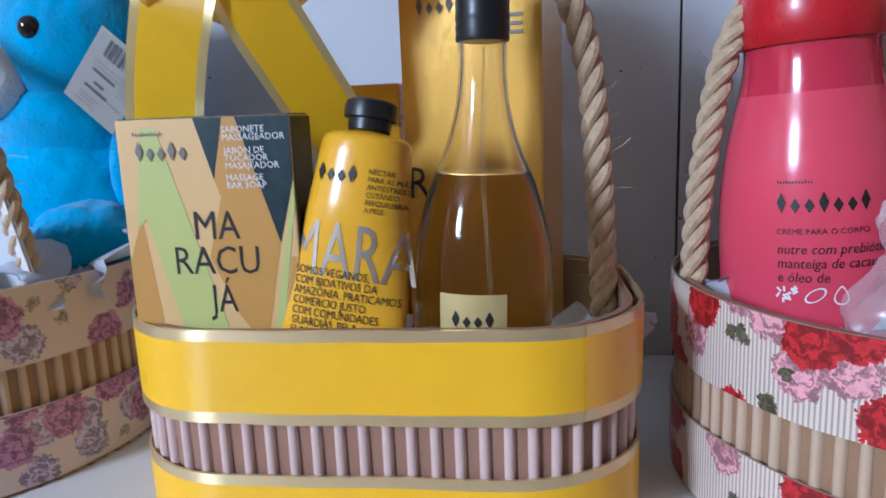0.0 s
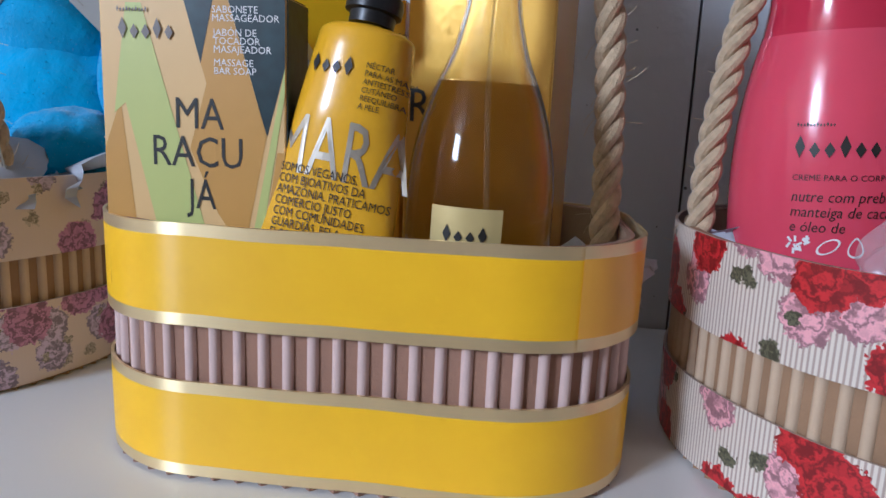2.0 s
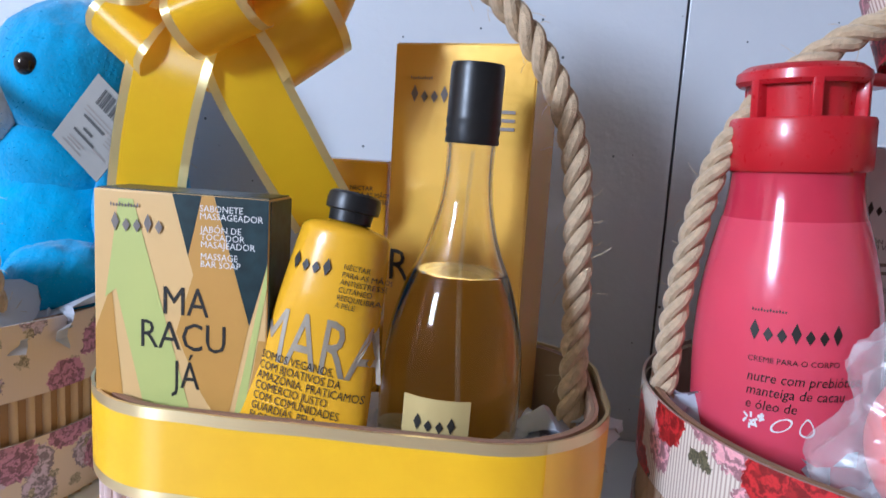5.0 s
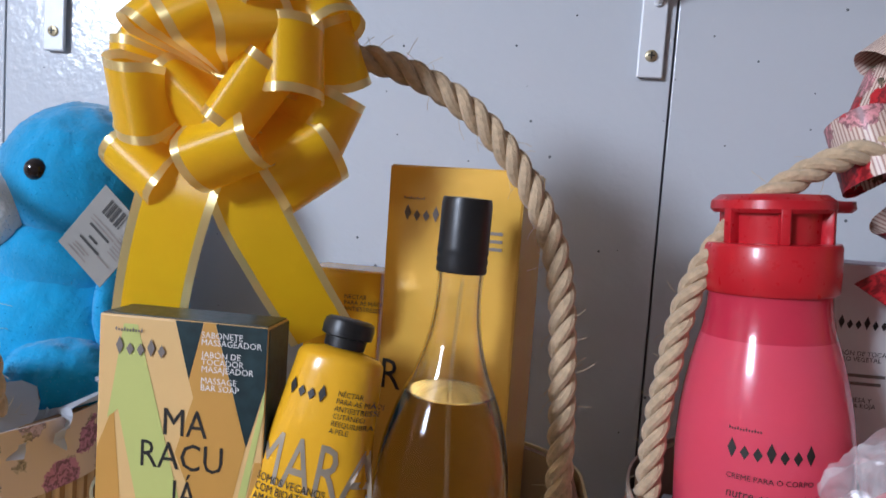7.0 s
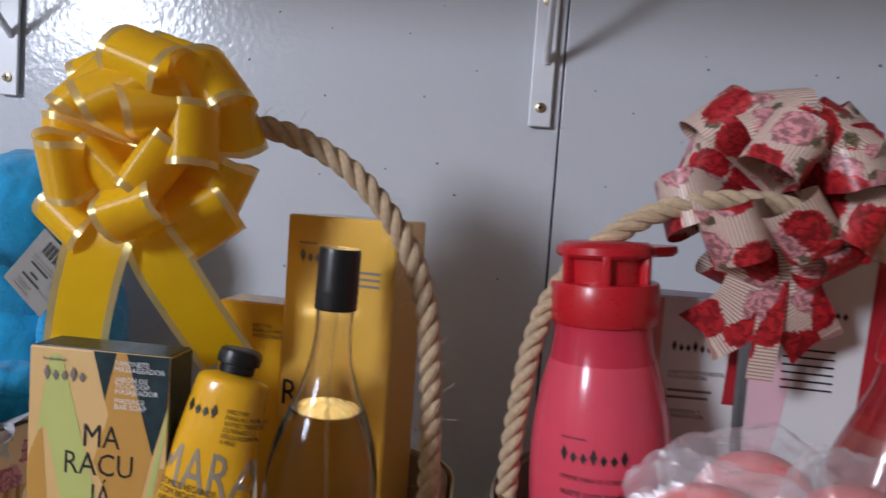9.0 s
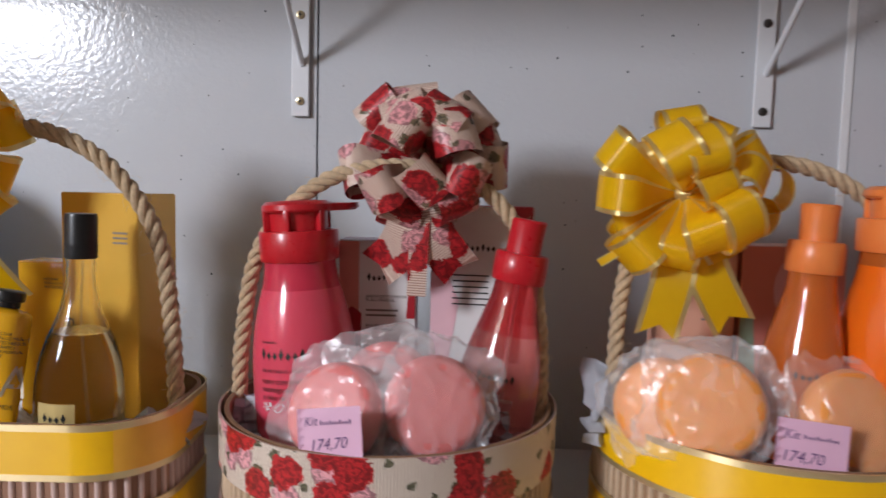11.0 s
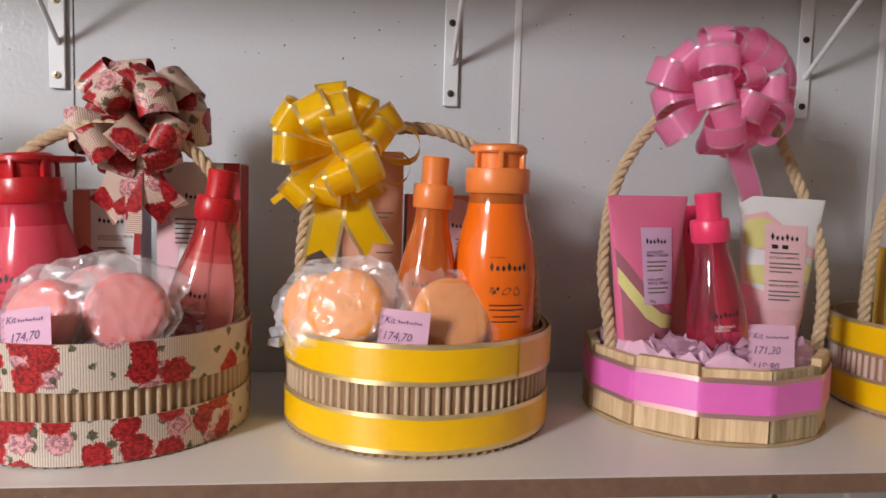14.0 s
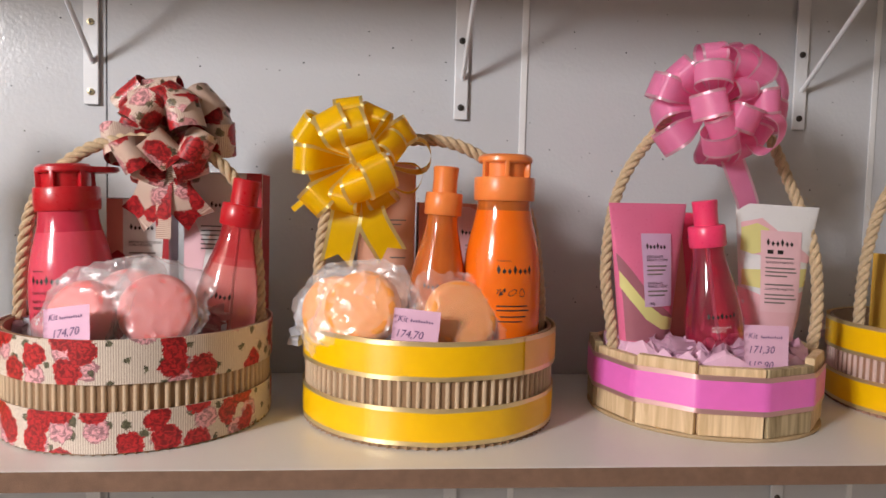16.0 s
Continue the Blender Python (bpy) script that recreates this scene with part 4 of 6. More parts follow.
bow(pose(0.462, 0.335, 0.279, 0, 0, 0), "shiny yellow pull bow with gold edges on the rope handle", M_YELLOW_BOW, 0.067, 0.031,
    [(124, 42, 1.05, 33), (98, 36, 1.0, 30), (60, 20, 0.80, 33), (330, 34, 1.0, 35), (104, 76, 1.08, 12), (62, 78, 1.02, 330), (38, 80, 1.08, 320), (14, 86, 1.15, None), (343, 82, 1.08, None),
     (176, 72, 1.0, 70), (150, 78, 1.1, 60), (222, 66, 1.05, 150), (255, 58, 1.0, 160), (284, 46, 0.9, 10), (232, 88, 1.0, 320), (300, 84, 0.9, 30), (80, 98, 0.95, 0), (200, 98, 0.9, 100), (120, 60, 1.0, 25), (20, 50, 0.95, 40)],
    [([(-0.004, -0.004, -0.02), (-0.010, -0.016, -0.06), (-0.018, -0.012, -0.10)], 0.034, 0.012), ([(0.006, -0.004, -0.02), (0.016, -0.016, -0.06), (0.034, -0.012, -0.092)], 0.034, 0.012), ([(-0.03, -0.02, -0.03), (-0.05, -0.02, -0.042), (-0.066, -0.012, -0.054)], 0.007, 0.0)], seed=33, fat=0.30)
bow(pose(0.862, 0.340, 0.352, 0, 0, 0), "pink pull bow with pearly edges on the rope handle", M_PINKBOW, 0.077, 0.029,
    [(143, 76, 1.05, 27), (163, 78, 1.05, 33), (128, 46, 0.92, 85), (100, 84, 1.0, 20), (58, 66, 0.98, 340), (62, 96, 1.05, 330), (26, 84, 1.05, None), (357, 78, 1.05, 75), (332, 56, 0.98, 2),
     (294, 76, 0.92, 3), (270, 80, 0.88, 10), (246, 60, 0.95, 295), (222, 74, 1.02, 292), (336, 90, 0.98, 60), (190, 92, 0.85, 60), (80, 58, 0.9, 10), (8, 60, 0.92, 70), (300, 30, 0.72, 70), (70, 26, 0.70, 20), (185, 34, 0.75, 100), (250, 42, 0.8, 300)],
    [([(0.008, -0.004, -0.03), (0.020, -0.002, -0.06), (0.045, 0.012, -0.10), (0.070, 0.034, -0.14)], 0.028, 0.0)], seed=44, fat=0.34)

# ---- things in the baskets ----


def flat(y=-0.0005):
    """Places print on the front (-y) face of a box whose lower left corner is the origin."""
    return lambda u, v: Vector((u, y, v))


def wrap(radius_at, centre, gap=0.0004):
    """Places print round a turned body: u metres along the girth from the azimuth centre (degrees)."""
    def place(u, v):
        r = radius_at(v) + gap
        a = radians(centre) + u / r
        return Vector((r * math.cos(a), r * math.sin(a), v))
    return place


def radius_fn(profile):
    zs = [p[1] for p in profile]
    rs = [p[0] for p in profile]
    return lambda z: float(np.interp(z, zs, rs))


def refine(bm, size):
    """Cuts long print edges so that they bend round a body."""
    for _ in range(4):
        es = [e for e in bm.edges if e.calc_length() > size]
        if not es:
            break
        bmesh.ops.subdivide_edges(bm, edges=es, cuts=1)
    return bm


def carton(m, w, d, h, label, material, side=None, category="box"):
    """Folded carton with a top flap seam; origin at the lower front left corner."""
    ob = thing("carton", m, label, category)
    part("body", box_bm((0, 0, 0), (w, d, h), 0.0007), material, ob, smooth=False)
    part("top_flap", box_bm((0.0008, 0.0012, h - 0.0002), (w - 0.0008, d - 0.0006, h + 0.0005), 0.0002), side or material, ob, smooth=False)
    if side:
        part("side_panel", box_bm((w - 0.0002, 0.0008, 0.0008), (w + 0.0005, d - 0.0008, h - 0.0008)), side, ob, smooth=False)
    return ob


def shapes(parent, name, polys, material, place, label=""):
    for pts in polys:
        part(name, flat_poly(bmesh.new(), pts, place), material, parent, label, smooth=False)


# --- yellow basket ---


def soap_carton():
    w, h = 0.076, 0.118
    ob = carton(pose(-0.1455, 0.2605, 0.0755, 0, 0, 1.0), w, 0.025, h, "tan, lime and orange soap carton standing in the yellow basket", M_SOAPTAN, M_SOAPDARK)
    k = 0.076 / 540

    def crop(pts):
        return [((x - 40) * k, h - (y - 5) * k) for x, y in pts]

    shapes(ob, "lime_print", [crop([(75, 330), (120, 30), (165, 30), (395, 830), (240, 830), (110, 300)]), crop([(578, 190), (578, 262), (485, 830), (450, 830)])], M_SOAPGRN, flat(-0.00018))
    shapes(ob, "orange_print", [crop([(378, 6), (412, 6), (526, 378), (472, 640), (352, 240), (336, 186)]), crop([(352, 240), (472, 640), (450, 700), (380, 600), (300, 420)]), crop([(556, 420), (578, 420), (578, 830), (492, 830)]), crop([(42, 430), (95, 290), (150, 830), (42, 830)])], M_SOAPOR, flat(-0.0001))
    shapes(ob, "leaf_print", [crop([(286, 6), (376, 6), (336, 186)]), crop([(414, 6), (578, 6), (578, 190), (527, 378)])], M_SOAPDARK, flat(-0.00014))
    bm = text_bm("SABONETE\nMASSAGEADOR", 0.0038, lambda u, v: Vector((0.0465 + u, -0.0003, h - 0.0065 + v)), leading=0.82)
    part("small_print", bm, M_WHITEINK, ob, smooth=False)
    bm = text_bm("JABÓN DE\nTOCADOR\nMASAJEADOR", 0.0038, lambda u, v: Vector((0.0470 + u, -0.0003, h - 0.0150 + v)), leading=0.82)
    part("small_print", bm, M_WHITEINK, ob, smooth=False)
    bm = text_bm("MASSAGE\nBAR SOAP", 0.0038, lambda u, v: Vector((0.0470 + u, -0.0003, h - 0.0262 + v)), leading=0.82)
    part("small_print", bm, M_WHITEINK, ob, smooth=False)
    for body, u, v, sq in (("MA", 0.0300, 0.0505, 0.84), ("RACU", 0.0200, 0.0655, 0.85), ("JÁ", 0.0355, 0.0822, 0.74)):
        bm = text_bm(body, 0.0172, lambda a, b, u=u, v=v: Vector((u + a, -0.0003, h - v + b)), squeeze=sq)
        part("lettering", bm, M_INK, ob, smooth=False)
    part("logo_print", script_mark(flat(-0.0007), 0.0075, h - 0.0172, 0.024, 0.0082), M_GREYINK, ob, smooth=False)
    part("logo_print", script_mark(flat(-0.0007), 0.0075, h - 0.0070, 0.013, 0.0022), M_GREYINK, ob, smooth=False)


soap_carton()


def squeeze_tube(m, label, w0, w1, h, depth, material, crimp_low, cap_r, cap_h, cap_mat):
    """Plastic tube: round at one end, pressed flat to a crimp at the other. Returns the thing and a print placer."""
    ob = thing("squeeze_tube", m, label, "tube")
    n, rows = 40, 18
    bm = bmesh.new()
    rings = []

    def half(z):
        f = z / h if crimp_low else 1 - z / h
        wide = (w0 + (w1 - w0) * (z / h)) / 2
        deep = depth / 2 * min(1.0, 0.04 + 1.25 * f ** 0.8)
        return wide, deep

    for i in range(rows + 1):
        z = h * i / rows
        a, d = half(z)
        rings.append([bm.verts.new((a * math.copysign(abs(math.cos(t)) ** 0.85, math.cos(t)), d * math.sin(t), z)) for t in (2 * math.pi * k / n for k in range(n))])
    if crimp_low:
        a, d = half(h)
        for f, dz in ((0.97, 0.0016), (0.86, 0.0032), (0.5, 0.0046), (0.3, 0.006)):
            rings.append([bm.verts.new((a * f * math.cos(2 * math.pi * k / n), d * f * math.sin(2 * math.pi * k / n), h + dz)) for k in range(n)])
    for a, b in zip(rings, rings[1:]):
        for k in range(n):
            bm.faces.new((a[k], a[(k + 1) % n], b[(k + 1) % n], b[k]))
    bm.faces.new(rings[0][::-1])
    bm.faces.new(rings[-1])
    part("body", bm, material, ob)
    if crimp_low:
        z0 = h + 0.0055
        cap = lathe([(0, z0), (cap_r * 0.8, z0), (cap_r * 0.82, z0 + cap_h * 0.35), (cap_r, z0 + cap_h * 0.4), (cap_r * 1.02, z0 + cap_h * 0.7), (cap_r * 0.97, z0 + cap_h * 0.92), (cap_r * 0.85, z0 + cap_h), (0, z0 + cap_h)], 36)
    else:
        cap = lathe([(0, -cap_h), (cap_r * 0.95, -cap_h), (cap_r, -cap_h + 0.002), (cap_r, -0.001), (0, 0.001)], 36)
    part("cap", cap, cap_mat, ob)

    def place(u, v, gap=0.0005):
        a, d = half(min(max(v, 0), h))
        f = max(0.0, 1 - min(abs(u) / a, 0.999) ** (2 / 0.85))
        return Vector((u, -d * math.sqrt(f) - gap, v))
    return ob, place


tube, tp = squeeze_tube(pose(-0.0578, 0.2585, 0.0745, -10, 8.4, -2), "yellow hand cream tube with a black cap in the yellow basket", 0.0615, 0.0385, 0.108, 0.029, M_TUBE, True, 0.0112, 0.0125, M_BLACKCAP)
bm = refine(text_bm("MARA", 0.033, lambda u, v: Vector((u, v, 0)), squeeze=0.62), 0.004)
for v in bm.verts:
    v.co = tp(v.co.x - 0.0265, v.co.y + 0.0515, 0.0003)
part("large_lettering", bm, M_TUBELIL, tube, smooth=False)
bm = text_bm("SOMOS VEGANOS,\nCOM BIOATIVOS DA\nAMAZÔNIA. PRATICAMOS\nCOMÉRCIO JUSTO\nCOM COMUNIDADES\nGUARDIÃS, PELA\nFLORESTA VIVA E DE PÉ.", 0.0050, lambda u, v: tp(u - 0.0215, v + 0.0515, 0.0005), leading=0.87, squeeze=0.78)
part("small_print", bm, M_INK, tube, smooth=False)
bm = text_bm("NÉCTAR\nPARA AS MÃOS\nANTIESTRESSE\nCUTÂNEO\nREEQUILIBRA\nA PELE", 0.0031, lambda u, v: tp(u + 0.0062, v + 0.0950, 0.0005), leading=1.0, squeeze=0.85)
part("small_print", bm, M_INK, tube, smooth=False)
bm = text_bm("75g", 0.0055, lambda u, v: tp(u + 0.012, v + 0.0065, 0.0007), squeeze=0.85)
part("small_print", bm, M_INK, tube, smooth=False)
part("logo_print", refine(script_mark(lambda u, v: tp(u, v, 0.0007), -0.0165, 0.0905, 0.0185, 0.0075), 0.004), M_INK, tube, smooth=False)


def perfume_bottle():
    ob = thing("perfume_bottle", pose(0.0028, 0.2945, 0.0735, 0.0, 1.4, 0), "clear glass bottle of amber oil with a black cap", "bottle")
    prof = [(0, 0.0), (0.027, 0.0), (0.0305, 0.003), (0.0312, 0.02), (0.0312, 0.045), (0.0290, 0.066), (0.0235, 0.086), (0.0165, 0.103), (0.0120, 0.120), (0.0104, 0.135), (0.0104, 0.1475)]
    outer = curve_profile(prof, 5)
    level = 0.0925
    neck = [(radius_fn(outer)(level), level)] + [p for p in outer if p[1] > level]
    hollow = [(r - 0.0017, z) for r, z in reversed(neck)]
    part("oil", lathe([p for p in outer if p[1] <= level] + [(radius_fn(outer)(level), level), (0, level - 0.0002)], 56), M_OIL, ob, "amber oil in clear glass")
    part("glass", lathe(neck + hollow + [neck[0]], 56), M_GLASS, ob, "clear glass neck")
    bm = bmesh.new()
    sweep(bm, smooth_path([(0.001, 0, 0.145), (0.0, 0.001, 0.09), (0.004, 0.003, 0.01)], 8), 0.0009, 8)
    part("dip_tube", bm, M_DIP, ob)
    part("cap", lathe([(0, 0.1472), (0.0112, 0.1472), (0.0116, 0.1485), (0.0112, 0.1505), (0.0117, 0.1525), (0.0112, 0.1545), (0.0117, 0.1565), (0.0114, 0.1585), (0.0114, 0.178), (0.0108, 0.1805), (0, 0.181)], 40), M_BLACKCAP, ob)
    pl = wrap(radius_fn(outer), -93)
    bm = bmesh.new()
    flat_poly(bm, [(-0.0145, 0.0195), (0.0145, 0.0195), (0.0145, 0.0445), (-0.0145, 0.0445)], lambda u, v: Vector((u, v, 0)))
    bmesh.ops.subdivide_edges(bm, edges=bm.edges, cuts=9, use_grid_fill=True)
    for v in bm.verts:
        v.co = pl(v.co.x, v.co.y)
    lab = part("label", bm, M_LABELGOLD, ob, "pale gold paper label")
    pl2 = wrap(radius_fn(outer), -93, 0.0008)
    part("logo_print", refine(script_mark(pl2, -0.0095, 0.0305, 0.019, 0.0072), 0.003), M_INK, lab, smooth=False)
    part("small_print", text_bm("MARACUJÁ", 0.0036, lambda u, v: pl2(u, v + 0.0258), align="CENTER"), M_INK, lab, smooth=False)


perfume_bottle()

big = carton(pose(-0.0405, 0.3480, 0.0740, 0, 0, -12), 0.0725, 0.050, 0.1945, "tall shiny golden perfume carton behind the bottle", M_GOLDBOX, M_GOLDBOX)
part("logo_print", script_mark(flat(-0.0006), 0.009, 0.166, 0.021, 0.0085), M_GREYINK, big, smooth=False)
part("logo_print", script_mark(flat(-0.0006), 0.009, 0.1770, 0.012, 0.002), M_GREYINK, big, smooth=False)
part("large_lettering", text_bm("R", 0.0235, lambda u, v: Vector((0.0010 + u, -0.0006, 0.075 + v)), squeeze=0.9), M_INK, big, smooth=False)
part("small_print", bars_bm([(0.05, 0.064, 0.162 - 0.004 * i) for i in range(3)], flat(-0.0006), 0.0016), M_GREYINK, big, smooth=False)
cream_box = carton(pose(-0.0890, 0.3640, 0.0740, 0, 0, -3), 0.044, 0.03, 0.1345, "yellow hand cream carton behind the tube", M_TUBE)
part("small_print", text_bm("NÉCTAR\nPARA AS MÃOS\nANTIESTRESSE", 0.0034, lambda u, v: Vector((0.0235 + u, -0.0005, 0.119 + v)), leading=1.0), M_INK, cream_box, smooth=False)


def crumple(m, size, material, label, seed=1, flatness=0.55):
    """A creased scrap of tissue standing up."""
    bm = bmesh.new()
    n = 12
    grid = []
    for i in range(n):
        row = []
        for j in range(n):
            u, v = i / (n - 1) - 0.5, j / (n - 1)
            fold = 0.22 * math.sin(u * 9 + seed + 2 * v) * (0.5 + v) + 0.6 * noise.noise((u * 3.5 + seed, v * 3.5, seed)) + 0.25 * noise.noise((u * 9, v * 9 + seed, seed)) + 0.8 * v * v
            top = (v - 0.35 * v * v) * (1.0 + 0.5 * noise.noise((u * 3 + seed * 3, seed, 1)) - 1.1 * u * u)
            row.append(bm.verts.new((u * size * (1.3 - 0.3 * v), fold * size * flatness, top * size)))
        grid.append(row)
    for i in range(n - 1):
        for j in range(n - 1):
            bm.faces.new((grid[i][j], grid[i + 1][j], grid[i + 1][j + 1], grid[i][j + 1]))
    bmesh.ops.solidify(bm, geom=bm.faces[:], thickness=0.0003)
    return single("tissue_scrap", bm, material, m, label, "tissue paper", "tissue scraps")


for x, y, z, a, s, sd in ((0.046, 0.300, 0.070, 20, 0.040, 1), (0.060, 0.330, 0.070, -40, 0.034, 2), (-0.02, 0.318, 0.070, 10, 0.03, 3)):
    crumple(pose(x, y, z, 0, 0, a), s, M_TISSUE, "creased white tissue in the yellow basket", sd)
for x, y, z, a, s, sd in ((0.133, 0.345, 0.078, 30, 0.045, 4), (0.225, 0.300, 0.078, 5, 0.045, 5), (0.255, 0.243, 0.080, 0, 0.030, 6), (0.19, 0.33, 0.08, 40, 0.055, 7), (0.300, 0.33, 0.078, -20, 0.06, 12)):
    crumple(pose(x, y, z, 0, 0, a), s, M_TISSUE, "creased white tissue in the rose basket", sd)
for x, y, z, a, s, sd in ((0.436, 0.352, 0.08, 20, 0.075, 8), (0.47, 0.32, 0.08, -10, 0.07, 9), (0.655, 0.29, 0.078, 50, 0.035, 10)):
    crumple(pose(x, y, z, 0, 0, a), s, M_TISSUE, "creased white tissue in the yellow basket", sd)
crumple(pose(1.112, 0.305, 0.078, 0, 0, 20), 0.040, M_TISSUE, "creased white tissue in the far basket", 13)
for x, y, z, a, s, sd in ((-0.264, 0.314, 0.096, 10, 0.058, 14), (-0.306, 0.288, 0.092, -25, 0.055, 15), (-0.244, 0.365, 0.095, -50, 0.060, 16)):
    crumple(pose(x, y, z, 0, 0, a), s, M_TISSUE, "creased white tissue in the lilac basket", sd)
for k in range(11):
    a = radians(200 + 14 * k)
    crumple(pose(0.870 + 0.096 * math.cos(a), 0.375 + 0.096 * math.sin(a), 0.070, 0, 0, 14 * k - 70), 0.029 + 0.006 * (k % 3), M_TISSUEPINK, "creased lilac-pink tissue in the wooden basket", 20 + k, 0.5)

# --- lotion and spray bottles ---


def lotion_bottle(m, label, body_mat, neck_mat, cap_mat, ink, logo, spout=1, text_az=-103, k=1.0, fill=0.136, swirl=0.0):
    """Pump-shouldered lotion bottle with a wide flip cap."""
    ob = thing("lotion_bottle", m, label, "bottle", "lotion bottles")
    prof = curve_profile([(0, 0), (0.036 * k, 0), (0.0395 * k, 0.004), (0.0405 * k, 0.03), (0.0405 * k, 0.065), (0.0385 * k, 0.090), (0.0345 * k, 0.112), (0.0300 * k, 0.130), (0.0280 * k, 0.143), (0.0278 * k, 0.152)], 5)
    low = [p for p in prof if p[1] <= fill]
    rf = radius_fn(prof[5:])
    part("body", lathe(low + [(rf(fill), fill)], 56), body_mat, ob)
    part("neck", lathe([(rf(fill), fill)] + [p for p in prof if p[1] > fill] + [(0, 0.152)], 56), neck_mat, ob)
    cap = part("cap", lathe([(0, 0.150), (0.0312, 0.150), (0.0320, 0.1512), (0.0324, 0.160), (0.0324, 0.173), (0.0316, 0.1745), (0.0270, 0.1748), (0.0, 0.1748)], 56), cap_mat, ob)
    bm = lathe([(0, 0.1745), (0.0235, 0.1745), (0.0240, 0.190), (0.0, 0.190)], 40)
    part("pump_core", bm, cap_mat, cap)
    for a in (-150, -95, -35, 40, 130):
        bm = box_bm((-0.0022, -0.029, 0.1745), (0.0022, -0.0225, 0.192), 0.0006)
        bm.transform(Matrix.Rotation(radians(a + 90), 4, "Z"))
        part("rib", bm, cap_mat, cap)
    lid = lathe([(0, 0.1895), (0.0275, 0.1895), (0.0292, 0.1915), (0.0288, 0.1955), (0.0250, 0.1985), (0, 0.1992)], 48)
    if spout:
        bmesh.ops.transform(lid, matrix=Matrix.Identity(4), verts=lid.verts)
        for v in lid.verts:
            c = math.cos(math.atan2(v.co.y, v.co.x) - radians(35))
            if c > 0.80 and v.co.xy.length > 0.02:
                v.co.xy *= 1 + 0.85 * ((c - 0.80) / 0.20)
                v.co.z = min(v.co.z, 0.1955)
    part("lid", lid, cap_mat, cap)
    pl = wrap(radius_fn(prof[5:]), text_az)
    part("logo_print", refine(script_mark(pl, -0.019, 0.075, 0.040, 0.0095), 0.003), ink, ob, smooth=False)
    part("logo_print", refine(script_mark(pl, -0.018, 0.088, 0.015, 0.002), 0.003), ink, ob, smooth=False)
    if logo == "red":
        part("small_print", text_bm("CREME PARA O CORPO", 0.0036, lambda u, v: pl(u - 0.0185, v + 0.0655)), ink, ob, smooth=False)
        part("script_print", text_bm("nutre com prebiótico,\nmanteiga de cacau\ne óleo de", 0.0066, lambda u, v: pl(u - 0.0185, v + 0.0565), leading=0.98, shear=0.18, squeeze=0.86), ink, ob, smooth=False)
        z, mat, u0 = 0.033, M_WHITEINK, -0.019
    else:
        part("small_print", bars_bm([(-0.018, 0.016, 0.042), (-0.018, 0.018, 0.0375), (-0.014, 0.014, 0.031), (-0.016, 0.010, 0.026)], pl, 0.0013), ink, ob, smooth=False)
        z, mat, u0 = 0.052, ink, -0.018
    bm = bmesh.new()
    rnd = random.Random(2)
    for _ in range(14):
        a, b, t = u0 + 0.0045 + rnd.uniform(-0.0038, 0.0038), z + 0.0045 + rnd.uniform(-0.0035, 0.0035), rnd.uniform(0, 3.1)
        c, s_ = math.cos(t), math.sin(t)
        flat_poly(bm, [(a + dx * c - dy * s_, b + dx * s_ + dy * c) for dx, dy in ((-0.0013, -0.0005), (0.0013, -0.0005), (0.0013, 0.0005), (-0.0013, 0.0005))], pl)
    part("grain_icon", bm, mat, ob, smooth=False)
    for name, cx, pts in (("leaf_icon", u0 + 0.0165, [(math.cos(t) * 0.0052 * math.cos(0.6) - math.sin(t) * 0.0027 * math.sin(0.6), math.cos(t) * 0.0052 * math.sin(0.6) + math.sin(t) * 0.0027 * math.cos(0.6)) for t in (2 * math.pi * i / 20 for i in range(20))]),
                          ("drop_icon", u0 + 0.0270, [(0.0030 * math.sin(t) * (1 - 0.45 * math.cos(t)), -0.0045 * -math.cos(t)) for t in (2 * math.pi * i / 20 for i in range(20))])):
        bm = bmesh.new()
        for i in range(20):
            (x0, y0), (x1, y1) = pts[i], pts[(i + 1) % 20]
            flat_poly(bm, [(cx + x0, z + 0.0045 + y0), (cx + x1, z + 0.0045 + y1), (cx + x1 * 0.8, z + 0.0045 + y1 * 0.8), (cx + x0 * 0.8, z + 0.0045 + y0 * 0.8)], pl)
        part(name, bm, mat, ob, smooth=False)
    return ob


lotion_bottle(pose(0.1660, 0.355, 0.0680, 0, -3.4, 0), "pink-red body lotion bottle with a red flip cap", M_REDBOT, M_REDNECK, M_REDCAP, M_INK, "red", fill=0.128, k=1.055)
lotion_bottle(pose(0.6190, 0.318, 0.0900, 0, 0, 0), "orange body lotion bottle with an orange flip cap", M_ORBOT, M_ORSPRAY, M_ORCAP, M_INK, "orange", spout=0, text_az=-82, k=1.03, fill=0.140)


